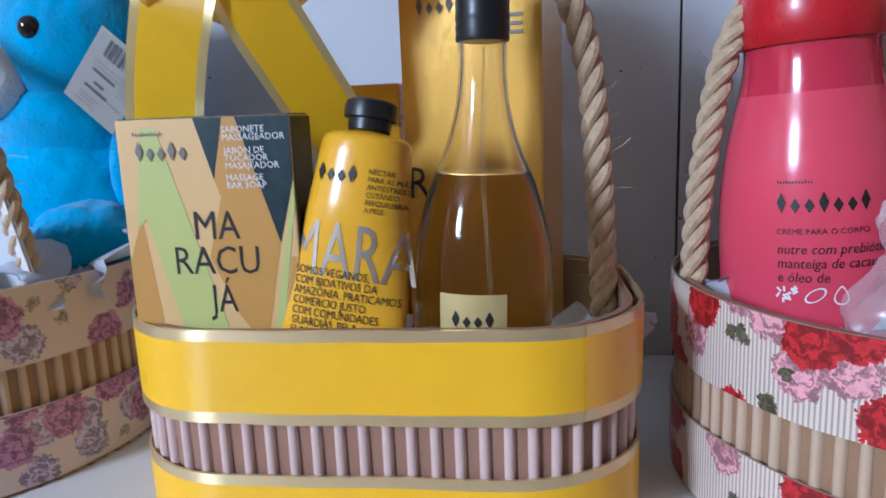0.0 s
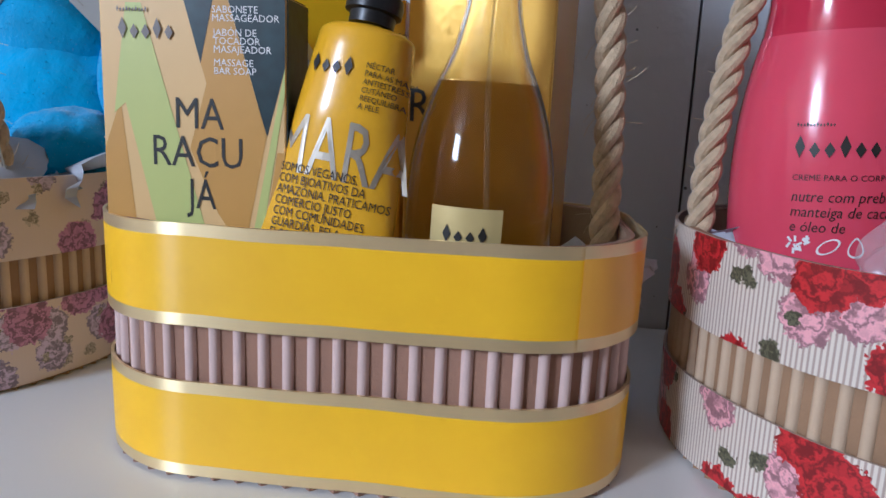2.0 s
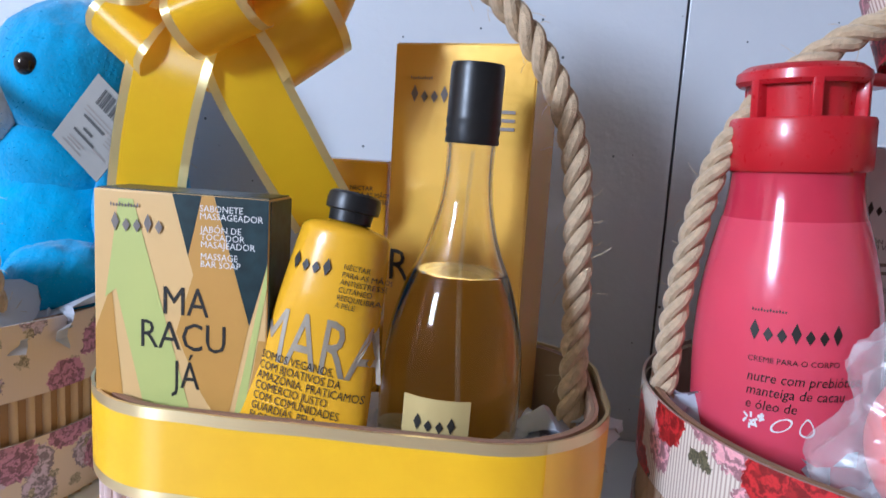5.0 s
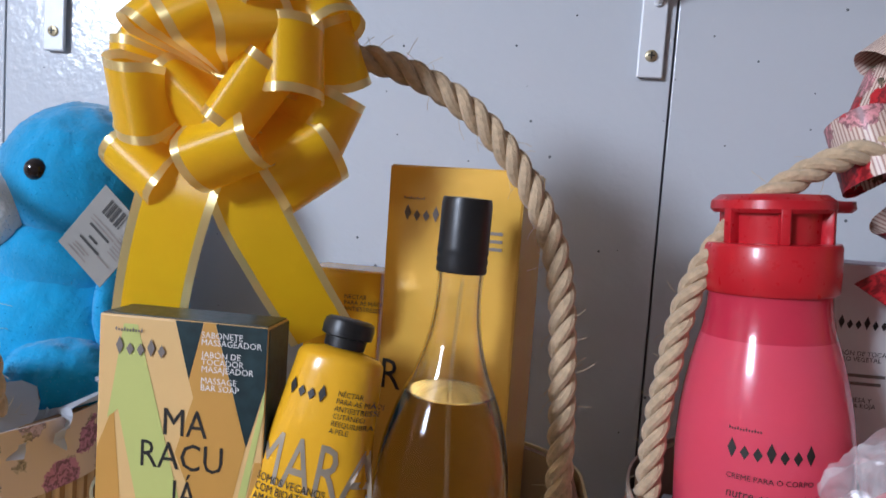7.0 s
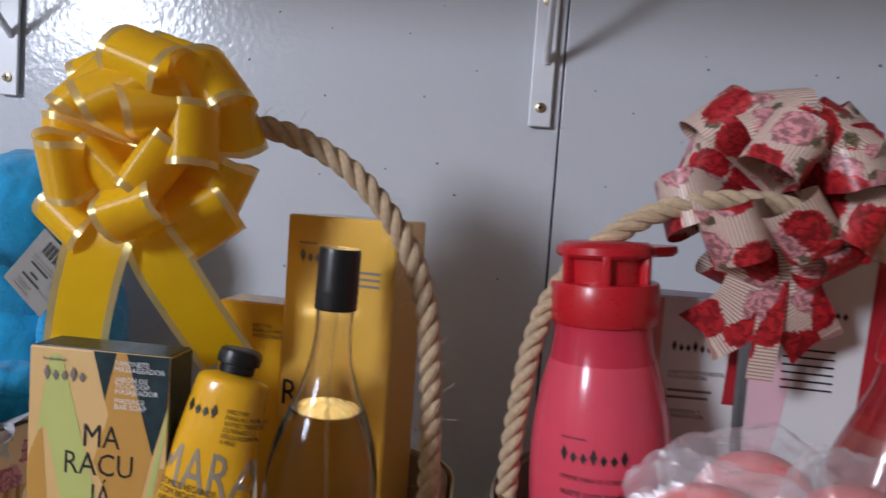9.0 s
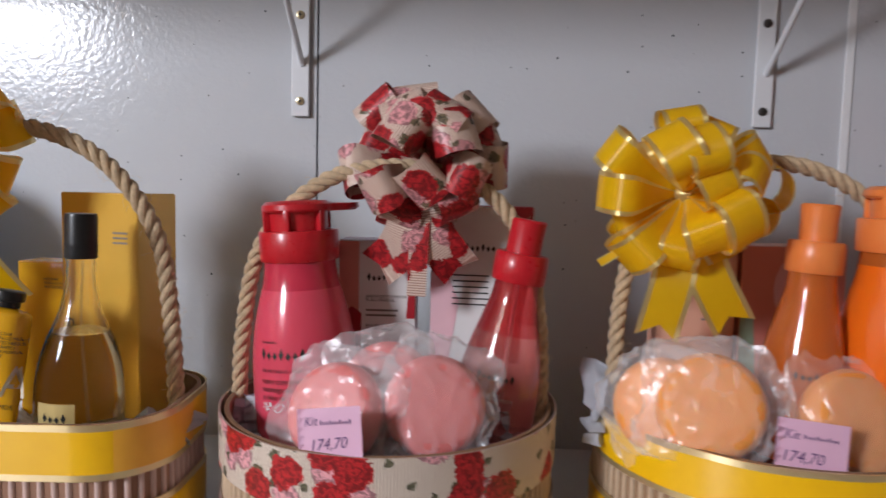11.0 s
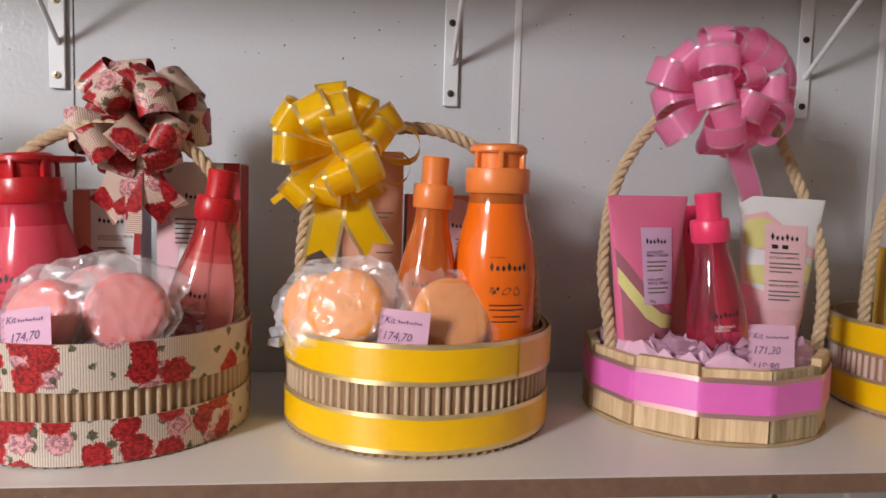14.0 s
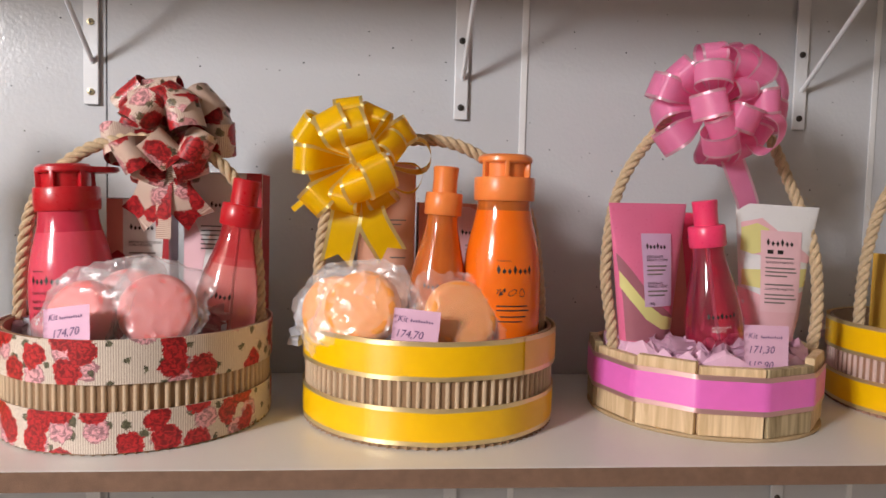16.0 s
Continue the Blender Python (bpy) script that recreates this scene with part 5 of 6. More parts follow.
def spray_bottle(m, label, body_mat, liquid_mat, cap_mat, ink, lines, text_az=-95, k=1.0, fill=0.098, extra=None):
    """Slim body spray: tapering clear plastic bottle, stepped cap."""
    ob = thing("spray_bottle", m, label, "bottle", "spray bottles")
    prof = curve_profile([(0, 0), (0.027 * k, 0), (0.0300 * k, 0.004), (0.0310 * k, 0.03), (0.0305 * k, 0.058), (0.0270 * k, 0.084), (0.0215 * k, 0.108), (0.0175 * k, 0.126), (0.0165 * k, 0.142)], 5)
    rf = radius_fn(prof[5:])
    part("body", lathe([p for p in prof if p[1] <= fill] + [(rf(fill), fill)], 48), liquid_mat, ob)
    part("shoulder", lathe([(rf(fill), fill)] + [p for p in prof if p[1] > fill] + [(0, 0.142)], 48), body_mat, ob)
    collar = part("collar", lathe([(0, 0.139), (0.0190 * k, 0.139), (0.0197 * k, 0.1402), (0.0200 * k, 0.150), (0.0197 * k, 0.1610), (0.0186 * k, 0.1625), (0, 0.1625)], 44), cap_mat, ob)
    part("cap", lathe([(0, 0.1622), (0.0130 * k, 0.1622), (0.0128 * k, 0.176), (0.0134 * k, 0.1865), (0.0136 * k, 0.1885), (0.0126 * k, 0.1900), (0, 0.1896)], 40), cap_mat, collar)
    bm = bmesh.new()
    sweep(bm, [Vector((0, 0, 0.14)), Vector((0.002, 0.002, 0.07)), Vector((0.006, 0.003, 0.006))], 0.0012, 8)
    part("dip_tube", bm, M_WHITETUBE, ob)
    pl = wrap(radius_fn(prof[5:]), text_az)
    part("logo_print", refine(script_mark(pl, -0.016, 0.062, 0.032, 0.0075), 0.003), M_INK if ink is not M_WHITEINK else M_INK, ob, smooth=False)
    for body, u, v, s in lines:
        part("small_print", text_bm(body, s, lambda a, b, u=u, v=v: pl(a + u, b + v), leading=0.9), ink, ob, smooth=False)
    return ob


spray_bottle(pose(0.3145, 0.352, 0.0680, 0, 9.0, 0), "red body spray bottle leaning in the rose basket", M_REDSPRAY, M_REDLIQ, M_REDCAP, M_WHITEINK,
             [("FRAMBOESA E\nPIMENTA VERMELHA", -0.016, 0.051, 0.0036), ("FRAMBUESA Y\nPIMIENTA ROJA", -0.016, 0.033, 0.0036)], text_az=-100, k=1.1)
spray_bottle(pose(0.5465, 0.318, 0.0845, 0, 3.0, 0), "orange body spray bottle in the yellow basket", M_ORSPRAY, M_ORSPRAY, M_ORCAP, M_INK, [], text_az=-95)
spray_bottle(pose(0.8680, 0.322, 0.0580, 0, -7.5, 0), "raspberry body spray bottle with a hot pink cap", M_HOTBOT, M_HOTBOT, M_HOTCAP, M_WHITEINK,
             [("ACEROLA E\nHIBISCO", -0.012, 0.052, 0.0040), ("ACEROLA E\nHIBISCO", -0.012, 0.030, 0.0040)], text_az=-98)

# --- cartons in the rose basket ---
a = carton(pose(0.1820, 0.392, 0.0740, 0, 0, 2), 0.068, 0.040, 0.158, "white and red soap carton in the rose basket", M_BOXWHITE, M_BOXLILAC)
shapes(a, "salmon_print", [[(0.0005, 0.085), (0.018, 0.085), (0.018, 0.1575), (0.0005, 0.1575)]], M_BOXPINK, flat(-0.0004))
shapes(a, "crimson_print", [[(0.0005, 0.04), (0.0205, 0.04), (0.0205, 0.094), (0.012, 0.100), (0.0005, 0.092)], [(0.060, 0.09), (0.0675, 0.09), (0.0675, 0.14), (0.063, 0.142)]], M_BOXRED, flat(-0.0005))
part("logo_print", script_mark(flat(-0.0006), 0.0245, 0.1225, 0.027, 0.0078), M_INK, a, smooth=False)
part("small_print", text_bm("JABÓN DE TOCADOR\nPURO VEGETAL", 0.0036, lambda u, v: Vector((0.0245 + u, -0.0006, 0.108 + v)), leading=0.9), M_INK, a, smooth=False)
part("script_print", bars_bm([(0.0245, 0.053, 0.0960), (0.0245, 0.051, 0.0915)], flat(-0.0006), 0.0018), M_GREYINK, a, smooth=False)
part("small_print", text_bm("FRAMBUESA Y\nPIMIENTA ROJA", 0.0036, lambda u, v: Vector((0.0245 + u, -0.0006, 0.082 + v)), leading=0.9), M_INK, a, smooth=False)
b = carton(pose(0.2620, 0.408, 0.0740, 0, 0, -4), 0.090, 0.036, 0.190, "white and crimson cream carton in the rose basket", M_BOXWHITE, M_BOXRED)
shapes(b, "pink_print", [[(0.0005, 0.04), (0.016, 0.04), (0.026, 0.105), (0.010, 0.14), (0.0005, 0.14)]], M_PINKLABEL, flat(-0.0004))
shapes(b, "crimson_print", [[(0.066, 0.05), (0.0895, 0.05), (0.0895, 0.19), (0.072, 0.19)]], M_BOXRED, flat(-0.0004))
part("logo_print", script_mark(flat(-0.0006), 0.030, 0.150, 0.028, 0.0078), M_INK, b, smooth=False)
part("small_print", bars_bm([(0.020, 0.052, 0.128 - 0.0052 * i) for i in range(6)], flat(-0.0006), 0.0013), M_INK, b, smooth=False)

# --- cartons in the yellow basket with orange goods ---
c = carton(pose(0.4620, 0.402, 0.0740, 0, 0, -3), 0.066, 0.036, 0.208, "peach cream carton behind the yellow bow", M_BOXPEACH, M_BOXPINK)
part("small_print", bars_bm([(0.030, 0.056, 0.140), (0.034, 0.050, 0.135), (0.038, 0.056, 0.096)], flat(-0.0006), 0.0016), M_GREYINK, c, smooth=False)
c = carton(pose(0.5330, 0.400, 0.0740, 0, 0, 2), 0.090, 0.040, 0.162, "salmon soap carton with a pink and green print", M_BOXPINK, M_BOXPEACH)
shapes(c, "pale_print", [[(0.055 + 0.03 * math.cos(t) * 0.9, 0.125 + 0.034 * math.sin(t)) for t in (2 * math.pi * i / 18 for i in range(18))]], M_PINKLABEL, flat(-0.0004))
shapes(c, "green_print", [[(0.0005, 0.05), (0.016, 0.05), (0.012, 0.10), (0.0005, 0.115)]], M_BOXGREEN, flat(-0.0004))
part("logo_print", script_mark(flat(-0.0006), 0.050, 0.125, 0.026, 0.0075), M_INK, c, smooth=False)
part("small_print", bars_bm([(0.056, 0.078, 0.112 - 0.005 * i) for i in range(6)], flat(-0.0006), 0.0018), M_GREYINK, c, smooth=False)
c = carton(pose(0.8220, 0.404, 0.0740, 0, 0, 0), 0.078, 0.036, 0.158, "crimson and ochre carton in the wooden basket", M_BOXPINK, M_HOTCAP)
shapes(c, "ochre_print", [[(0.0005, 0.04), (0.020, 0.04), (0.020, 0.10), (0.012, 0.112), (0.0005, 0.112)]], M_SOAPOR, flat(-0.0004))
shapes(c, "hot_pink_print", [[(0.045, 0.05), (0.0775, 0.07), (0.0775, 0.1575), (0.030, 0.1575)]], M_HOTCAP, flat(-0.0004))
part("logo_print", script_mark(flat(-0.0006), 0.040, 0.125, 0.026, 0.0075), M_INK, c, smooth=False)

# --- wrapped soaps ---


def wrapped_soap(m, r, t, label, material, seed, emboss=True):
    """Round soap bar inside a creased clear plastic bag."""
    ob = thing("wrapped_soap", m, label, "soap", "wrapped soaps")
    rim = [(0, -t / 2), (r * 0.70, -t / 2), (r * 0.90, -t * 0.40), (r, -t * 0.05), (r * 0.97, t * 0.22), (r * 0.86, t * 0.42), (r * 0.62, t * 0.49), (0, t * 0.50)]
    bar = lathe(curve_profile(rim, 3), 48)
    bar.transform(Matrix.Rotation(radians(90), 4, "X"))
    soap = part("soap_bar", bar, material, ob, "round moulded soap bar")
    if emboss:
        part("embossing", script_mark(lambda u, v: Vector((u, -t * 0.50 - 0.0006, v)), -r * 0.5, -r * 0.12, r, r * 0.26), material, soap, smooth=False)
    bm = bmesh.new()
    bmesh.ops.create_icosphere(bm, subdivisions=5, radius=1.0)
    for v in bm.verts:
        d = v.co.normalized()
        tuck = noise.noise(Vector((d.x * 2.2, d.y * 9, d.z * 5)) + Vector((seed, 0, seed)))
        crease = abs(noise.noise(Vector((d.x * 3.1, d.y * 3.1, d.z * 3.1)) + Vector((seed, seed * 2, 0))))
        crease2 = abs(noise.noise(Vector((d.x * 8, d.y * 8, d.z * 8)) + Vector((seed * 3, 0, seed))))
        flank = math.hypot(d.x, d.z)
        k = 1.05 + 0.15 * max(0.0, 1 - 3.0 * crease) * flank + 0.015 * max(0.0, 1 - 4 * crease2) + 0.05 * tuck * flank
        lobe = noise.noise(Vector((d.x * 1.7, seed, d.z * 1.7)))
        ear = max(0.0, flank - 0.8) * max(0.0, 1.1 + 2.6 * lobe) + max(0.0, d.z - 0.5) * 0.3
        out = (abs(d.x) ** 2.4 + abs(d.z) ** 2.4) ** (-1 / 2.4) * flank if flank > 0.05 else 1.0
        deep = t * (0.63 + 0.16 * max(0.0, 1 - 3.0 * crease) * flank)
        v.co = Vector((d.x * r * (k * out + ear), d.y * deep, d.z * r * (k * min(out, 1.08) + ear * 0.6)))
    bag = part("plastic_bag", bm, M_FILM, ob, "creased clear plastic bag")
    bag.visible_shadow = False
    return ob


wrapped_soap(pose(0.2050, 0.2680, 0.1180, -24, 0, -22), 0.0365, 0.028, "coral round soap in a clear bag behind the price note", M_SOAPRED, 1.3)
wrapped_soap(pose(0.2750, 0.2720, 0.1240, -18, 0, 12), 0.0365, 0.028, "coral round soap in a clear bag", M_SOAPRED, 4.1, False)
wrapped_soap(pose(0.4720, 0.2850, 0.1270, -22, 0, -10), 0.039, 0.030, "orange round soap in a creased clear bag", M_SOAPORANGE, 7.7)
wrapped_soap(pose(0.5720, 0.2820, 0.1200, -26, 0, 14), 0.039, 0.028, "orange round soap in a clear bag leaning on the bottles", M_SOAPORANGE, 9.2)

wrapped_soap(pose(0.2380, 0.3050, 0.1260, -12, 0, 4), 0.036, 0.026, "coral round soap in a clear bag behind the other two", M_SOAPRED, 2.2, False)
wrapped_soap(pose(0.4420, 0.3000, 0.1220, -10, 0, -32), 0.036, 0.028, "orange round soap in a clear bag at the basket's rim", M_SOAPORANGE, 5.5, False)


def price_note(m, w, h, lines, label):
    """Pink paper note with handwriting; origin at its lower left corner."""
    ob = thing("price_note", m, label, "note", "price notes")
    bm = bmesh.new()
    bmesh.ops.create_grid(bm, x_segments=8, y_segments=6, size=0.5)
    for v in bm.verts:
        u, q = v.co.x + 0.5, v.co.y + 0.5
        v.co = Vector((u * w, -0.0012 * math.sin(u * 3.1) * q, q * h))
    bmesh.ops.solidify(bm, geom=bm.faces[:], thickness=0.0002)
    part("paper", bm, M_NOTE, ob)
    def on_paper(a, b):
        return Vector((a, -0.0012 * math.sin(a / w * 3.1) * b / h - 0.0004, b))

    for body, u, v, s, tilt in lines:
        bm = refine(text_bm(body, s, lambda a, b, u=u, v=v, tilt=tilt: on_paper(u + a, v + b + a * tilt), shear=0.22, squeeze=0.95), 0.004)
        part("handwriting", bm, M_PEN, ob, smooth=False)
    part("handwritten_word", script_mark(on_paper, w * 0.36, lines[0][2], w * 0.5, lines[0][3] * 0.45), M_PEN, ob, smooth=False)
    return ob


price_note(pose(0.1885, 0.2290, 0.0970, -12, -9, -12), 0.0455, 0.034, [("Kit", 0.005, 0.0225, 0.0085, 0.05), ("174,70", 0.008, 0.0065, 0.0105, 0.05)], "pink handwritten price note leaning on the coral soap")
price_note(pose(0.4995, 0.2395, 0.0985, -10, 5, -6), 0.0450, 0.037, [("Kit", 0.004, 0.0245, 0.0085, -0.05), ("174,70", 0.003, 0.0095, 0.0105, 0.0)], "pink handwritten price note leaning on the orange soap")
price_note(pose(0.8665, 0.2640, 0.0690, -6, 1, -2), 0.0480, 0.049, [("Kit", 0.004, 0.0350, 0.0085, 0.0), ("171,30", 0.004, 0.0200, 0.0110, 0.0), ("119,90", 0.003, 0.0040, 0.0110, 0.0)], "pink handwritten price note in the wooden basket")

# --- tubes in the wooden basket ---
tube, tp = squeeze_tube(pose(0.7930, 0.3520, 0.0860, 0, -0.6, 12), "pink exfoliating cream tube standing on its cap", 0.060, 0.1020, 0.156, 0.036, M_PINKTUBE, False, 0.021, 0.018, M_PINKTUBE)


def tube_shapes(parent, name, polys, material, place, gap):
    bm = bmesh.new()
    for pts in polys:
        flat_poly(bm, pts, lambda u, v: Vector((u, v, 0)))
    for axis, lo, hi in (((1, 0, 0), -0.06, 0.06), ((0, 1, 0), 0.0, 0.16)):
        for k in range(int((hi - lo) / 0.003)):
            cut = Vector(axis) * (lo + 0.003 * k)
            bmesh.ops.bisect_plane(bm, geom=bm.verts[:] + bm.edges[:] + bm.faces[:], plane_co=cut, plane_no=axis)
    for v in bm.verts:
        v.co = place(v.co.x, v.co.y, gap)
    part(name, bm, material, parent)


tube_shapes(tube, "mauve_print", [[(-0.042, 0.100), (-0.030, 0.086), (-0.010, 0.060), (0.010, 0.040), (0.030, 0.026), (0.031, 0.001), (-0.028, 0.001), (-0.034, 0.05)]], M_MAUVE, tp, 0.0006)
tube_shapes(tube, "lime_print", [[(-0.0385, 0.080), (-0.028, 0.066), (-0.010, 0.044), (0.010, 0.030), (0.030, 0.025), (0.030, 0.012), (0.010, 0.014), (-0.010, 0.026), (-0.028, 0.048), (-0.037, 0.062)]], M_LIME, tp, 0.0009)
tube_shapes(tube, "label", [[(-0.012, 0.040), (0.024, 0.040), (0.026, 0.122), (-0.014, 0.122)]], M_LILACLABEL, tp, 0.0012)
part("logo_print", refine(script_mark(lambda u, v: tp(u, v, 0.0016), -0.009, 0.104, 0.027, 0.0078), 0.004), M_INK, tube, smooth=False)
part("small_print", text_bm("ESFOLIANTE\nPARA O CORPO", 0.0042, lambda u, v: tp(u - 0.008, v + 0.0945, 0.0016), leading=0.9, squeeze=0.9), M_INK, tube, smooth=False)
part("small_print", text_bm("EXFOLIANTE\nPARA EL CUERPO", 0.0040, lambda u, v: tp(u - 0.008, v + 0.0650, 0.0016), leading=0.9, squeeze=0.85), M_INK, tube, smooth=False)
part("script_print", bars_bm([(-0.008, 0.018, 0.0845), (-0.008, 0.016, 0.0800), (-0.008, 0.012, 0.0755), (-0.008, 0.018, 0.0565), (-0.008, 0.014, 0.0520)], lambda u, v: tp(u, v, 0.0016), 0.0017), M_GREYINK, tube, smooth=False)
part("small_print", text_bm("180g", 0.0040, lambda u, v: tp(u - 0.007, v + 0.0425, 0.0016)), M_INK, tube, smooth=False)

tube, tp = squeeze_tube(pose(0.9430, 0.3560, 0.0860, 0, 2.0, -1), "white and pink hand cream tube standing on its cap", 0.060, 0.1020, 0.158, 0.036, M_WHITETUBE, False, 0.021, 0.018, M_PINKTUBE)
tube_shapes(tube, "pink_print", [[(-0.042, 0.062), (-0.010, 0.050), (0.038, 0.060), (0.037, 0.030), (0.031, 0.001), (-0.028, 0.001), (-0.036, 0.03)], [(-0.0440, 0.136), (-0.020, 0.142), (0.010, 0.120), (0.041, 0.100), (0.041, 0.092), (0.0, 0.098), (-0.030, 0.100), (-0.0425, 0.104)]], M_PINKINK, tp, 0.0006)
tube_shapes(tube, "lime_print", [[(-0.0435, 0.130), (-0.026, 0.136), (-0.012, 0.130), (-0.012, 0.105), (-0.030, 0.100), (-0.0425, 0.104)], [(-0.0395, 0.082), (0.038, 0.086), (0.037, 0.066), (0.0, 0.058), (-0.038, 0.064)]], M_LIME, tp, 0.0009)
tube_shapes(tube, "label", [[(-0.020, 0.035), (0.026, 0.035), (0.028, 0.128), (-0.022, 0.128)]], M_PINKLABEL, tp, 0.0012)
part("logo_print", refine(script_mark(lambda u, v: tp(u, v, 0.0016), -0.016, 0.110, 0.034, 0.0095), 0.004), M_INK, tube, smooth=False)
part("small_print", text_bm("NUTRIÇÃO PREBIÓTICA", 0.0038, lambda u, v: tp(u - 0.016, v + 0.0905, 0.0016), squeeze=0.82), M_INK, tube, smooth=False)
part("small_print", text_bm("NUTRICIÓN PREBIÓTICA", 0.0038, lambda u, v: tp(u - 0.016, v + 0.0600, 0.0016), squeeze=0.82), M_INK, tube, smooth=False)
part("script_print", bars_bm([(-0.016, 0.020, 0.0845), (-0.016, 0.022, 0.0800), (-0.016, 0.010, 0.0755), (-0.016, 0.020, 0.0540), (-0.016, 0.022, 0.0495), (-0.016, 0.008, 0.0450), (-0.016, 0.018, 0.0960), (-0.016, 0.018, 0.0655)], lambda u, v: tp(u, v, 0.0016), 0.0017), M_GREYINK, tube, smooth=False)
part("bean_icon", bars_bm([(-0.014, -0.007, 0.1015), (-0.002, 0.005, 0.1015)], lambda u, v: tp(u, v, 0.0016), 0.0045), M_INK, tube, smooth=False)

# --- far basket ---
ob = thing("pump_bottle", pose(1.124, 0.335, 0.086), "cream-coloured bottle with a black pump", "bottle")
part("body", lathe(curve_profile([(0, 0), (0.034, 0), (0.0355, 0.004), (0.0355, 0.08), (0.0345, 0.125), (0.030, 0.137), (0.016, 0.142), (0, 0.142)], 4), 48), M_CREAM, ob)
collar = part("collar", lathe([(0, 0.141), (0.031, 0.141), (0.0315, 0.143), (0.0315, 0.166), (0.030, 0.168), (0, 0.168)], 44), M_BLACKCAP, ob)
part("pump_head", lathe([(0, 0.167), (0.006, 0.167), (0.006, 0.186), (0.030, 0.190), (0.031, 0.196), (0.026, 0.199), (0, 0.200)], 40), M_BLACKCAP, collar)
carton(pose(1.1280, 0.395, 0.074, 0, 0, 4), 0.05, 0.035, 0.112, "golden carton in the far yellow basket", M_GOLDBOX)

# --- plush bird and cards in the lilac basket ---


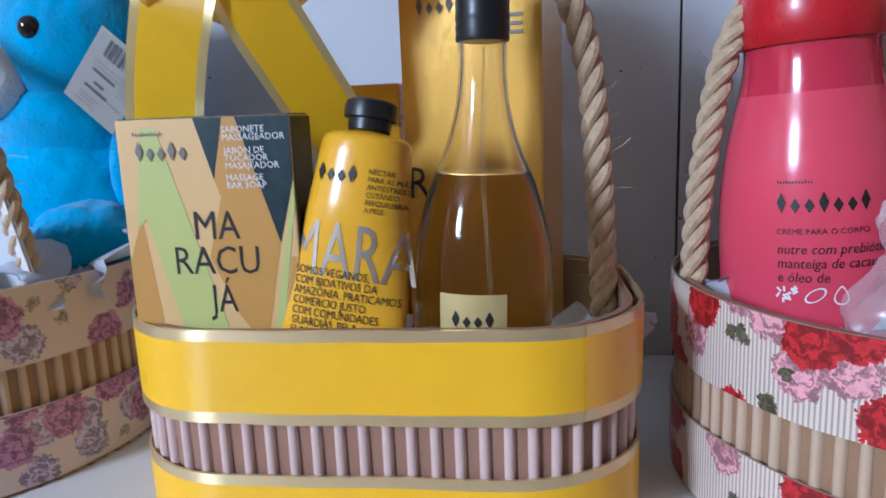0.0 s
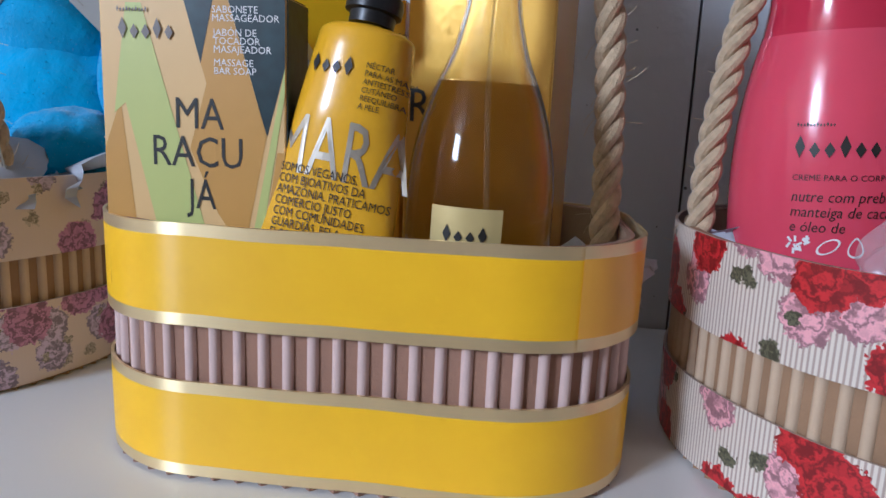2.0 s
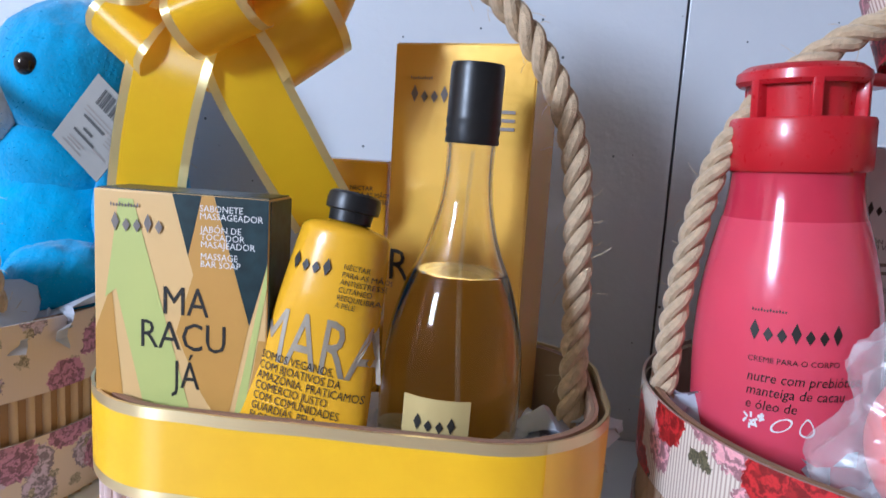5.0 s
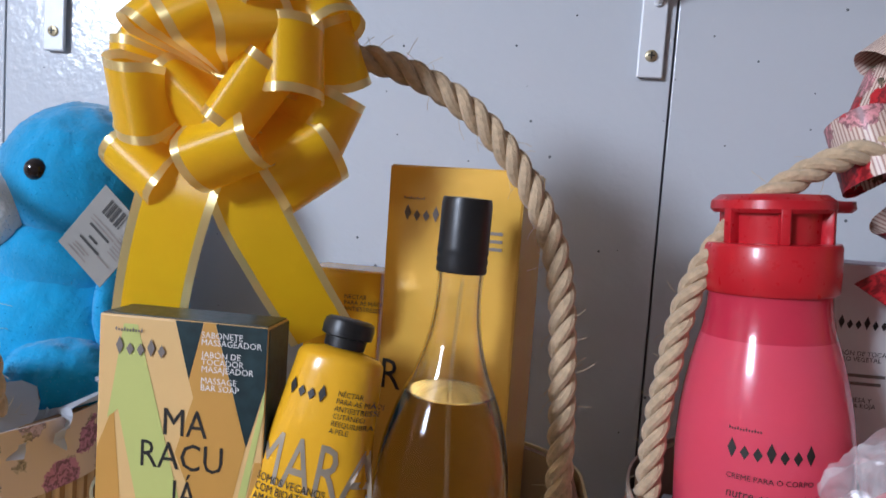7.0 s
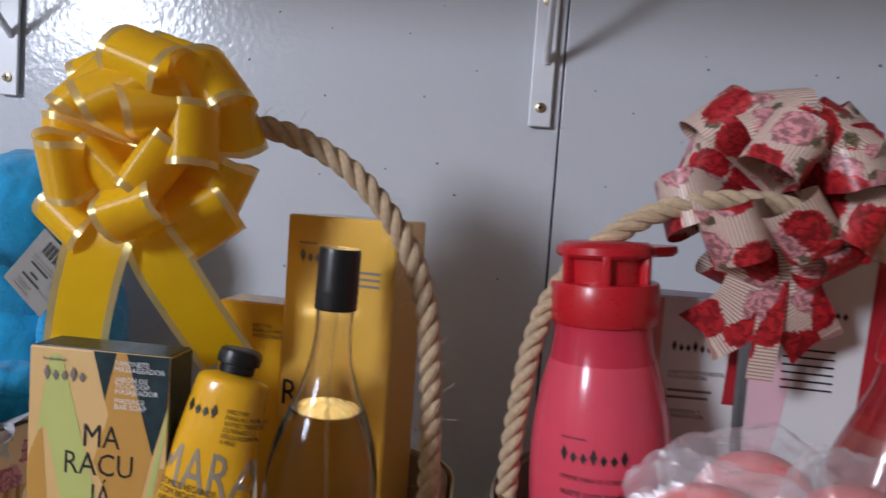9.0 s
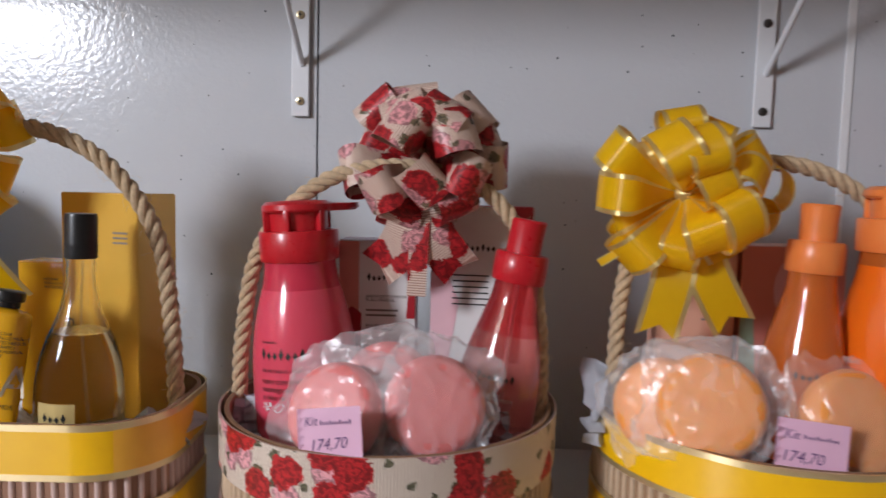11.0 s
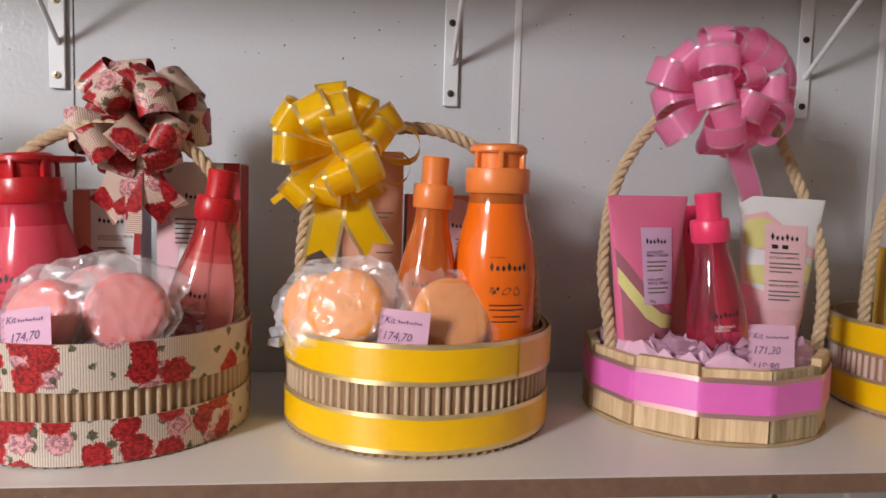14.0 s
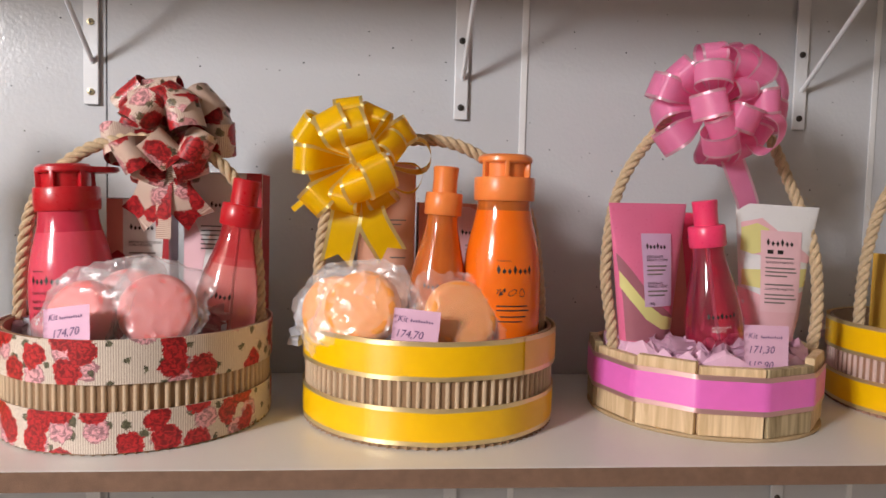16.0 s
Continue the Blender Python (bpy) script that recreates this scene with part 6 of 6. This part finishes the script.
def plush_bird(m):
    bm = bmesh.new()
    balls = [((0.0, 0.0, 0.055), (0.072, 0.066, 0.078)), ((0.012, -0.005, 0.165), (0.055, 0.054, 0.055)), ((0.030, -0.05, 0.035), (0.040, 0.035, 0.034)), ((-0.035, -0.05, 0.035), (0.040, 0.035, 0.034)), ((0.055, 0.0, 0.08), (0.022, 0.05, 0.055)), ((0.006, 0, 0.115), (0.058, 0.055, 0.05))]
    for c, r in balls:
        bmesh.ops.create_icosphere(bm, subdivisions=5, radius=1.0, matrix=Matrix.LocRotScale(c, None, r))
    for v in bm.verts:
        v.co += v.co.normalized() * (0.0022 * noise.noise(v.co * 90) + 0.0014 * noise.noise(v.co * 260))
    for f in bm.faces:
        f.material_index = 0
    n0 = len(bm.faces)
    bmesh.ops.create_icosphere(bm, subdivisions=4, radius=1.0, matrix=Matrix.LocRotScale((-0.026, -0.046, 0.146), None, (0.026, 0.022, 0.026)))
    bmesh.ops.create_icosphere(bm, subdivisions=3, radius=1.0, matrix=Matrix.LocRotScale((-0.052, -0.045, 0.150), None, (0.012, 0.014, 0.014)))
    bm.faces.ensure_lookup_table()
    for f in bm.faces[n0:]:
        f.material_index = 1
    n1 = len(bm.faces)
    bmesh.ops.create_uvsphere(bm, u_segments=18, v_segments=12, radius=0.0075, matrix=Matrix.Translation((0.0125, -0.0555, 0.1725)))
    bm.faces.ensure_lookup_table()
    for f in bm.faces[n1:]:
        f.material_index = 2
    # short pile standing out of the cloth
    rnd = random.Random(5)
    bm.verts.ensure_lookup_table()
    bm.normal_update()
    pile = [(v.co.copy(), v.normal.copy()) for v in bm.verts if rnd.random() < 0.9 and v.co.z > 0.0]
    n2 = len(bm.faces)
    for p, q in pile:
        if (p - Vector((0.0125, -0.0555, 0.1725))).length < 0.010:
            continue
        t = Vector((rnd.uniform(-1, 1), rnd.uniform(-1, 1), rnd.uniform(-1, 1))).cross(q).normalized() * 0.00022
        tip = p + q * rnd.uniform(0.0008, 0.0020) + Vector((rnd.uniform(-1, 1), rnd.uniform(-1, 1), -0.6)) * 0.0013
        f = bm.faces.new([bm.verts.new(p - t), bm.verts.new(p + t), bm.verts.new(tip)])
        f.material_index = 1 if (p - Vector((-0.030, -0.040, 0.150))).length < 0.028 else 0
    return single("plush_bird", bm, [M_FUR, M_FURWHITE, M_EYE], m, "bright blue plush bird with black eyes in the lilac basket", "plush toy")


plush_bird(pose(-0.2865, 0.4400, 0.0800, 0, 0, 0))

tag = thing("hang_tag", pose(-0.2370, 0.3560, 0.2120, 0, 41, -4), "printed cardboard hang tag on the plush bird, greyed as if in shade", "tag")
part("card", box_bm((0, 0, 0), (0.0375, 0.0005, 0.0460)), M_TAG, tag, smooth=False)
bm = bmesh.new()
for k in range(16):
    if k % 4 != 2:
        u = 0.009 + 0.0009 * k
        flat_poly(bm, [(u, 0.033), (u + 0.0005 + 0.0002 * (k % 3), 0.033), (u + 0.0005 + 0.0002 * (k % 3), 0.043), (u, 0.043)], flat(-0.0004))
part("bar_print", bm, M_INK, tag, smooth=False)
part("small_print", bars_bm([(0.006, 0.032, 0.028), (0.006, 0.026, 0.0255), (0.008, 0.020, 0.008), (0.008, 0.018, 0.006), (0.024, 0.034, 0.012)], flat(-0.0004), 0.0009), M_GREYINK, tag, smooth=False)
part("small_print", bars_bm([(0.027, 0.035, 0.032 - 0.0022 * i) for i in range(7)] + [(0.006, 0.021, 0.0035)], flat(-0.0004), 0.0008), M_GREYINK, tag, smooth=False)
part("icon_frame", bars_bm([(0.008, 0.024, 0.0225), (0.008, 0.024, 0.0125), (0.0125, 0.0195, 0.0165)], flat(-0.0004), 0.0016), M_INK, tag, smooth=False)

card = thing("gift_card", pose(-0.2855, 0.318, 0.0860, 0, -13, 0), "pale grey glossy card tucked into the lilac basket", "card")
part("sheet", box_bm((0, 0, 0), (0.050, 0.0012, 0.066), 0.0005), M_TAGBLUE, card, smooth=False)
part("raised_border", box_bm((0.045, -0.0012, 0.001), (0.0492, -0.0002, 0.065), 0.0004), M_BOXWHITE, card, smooth=False)
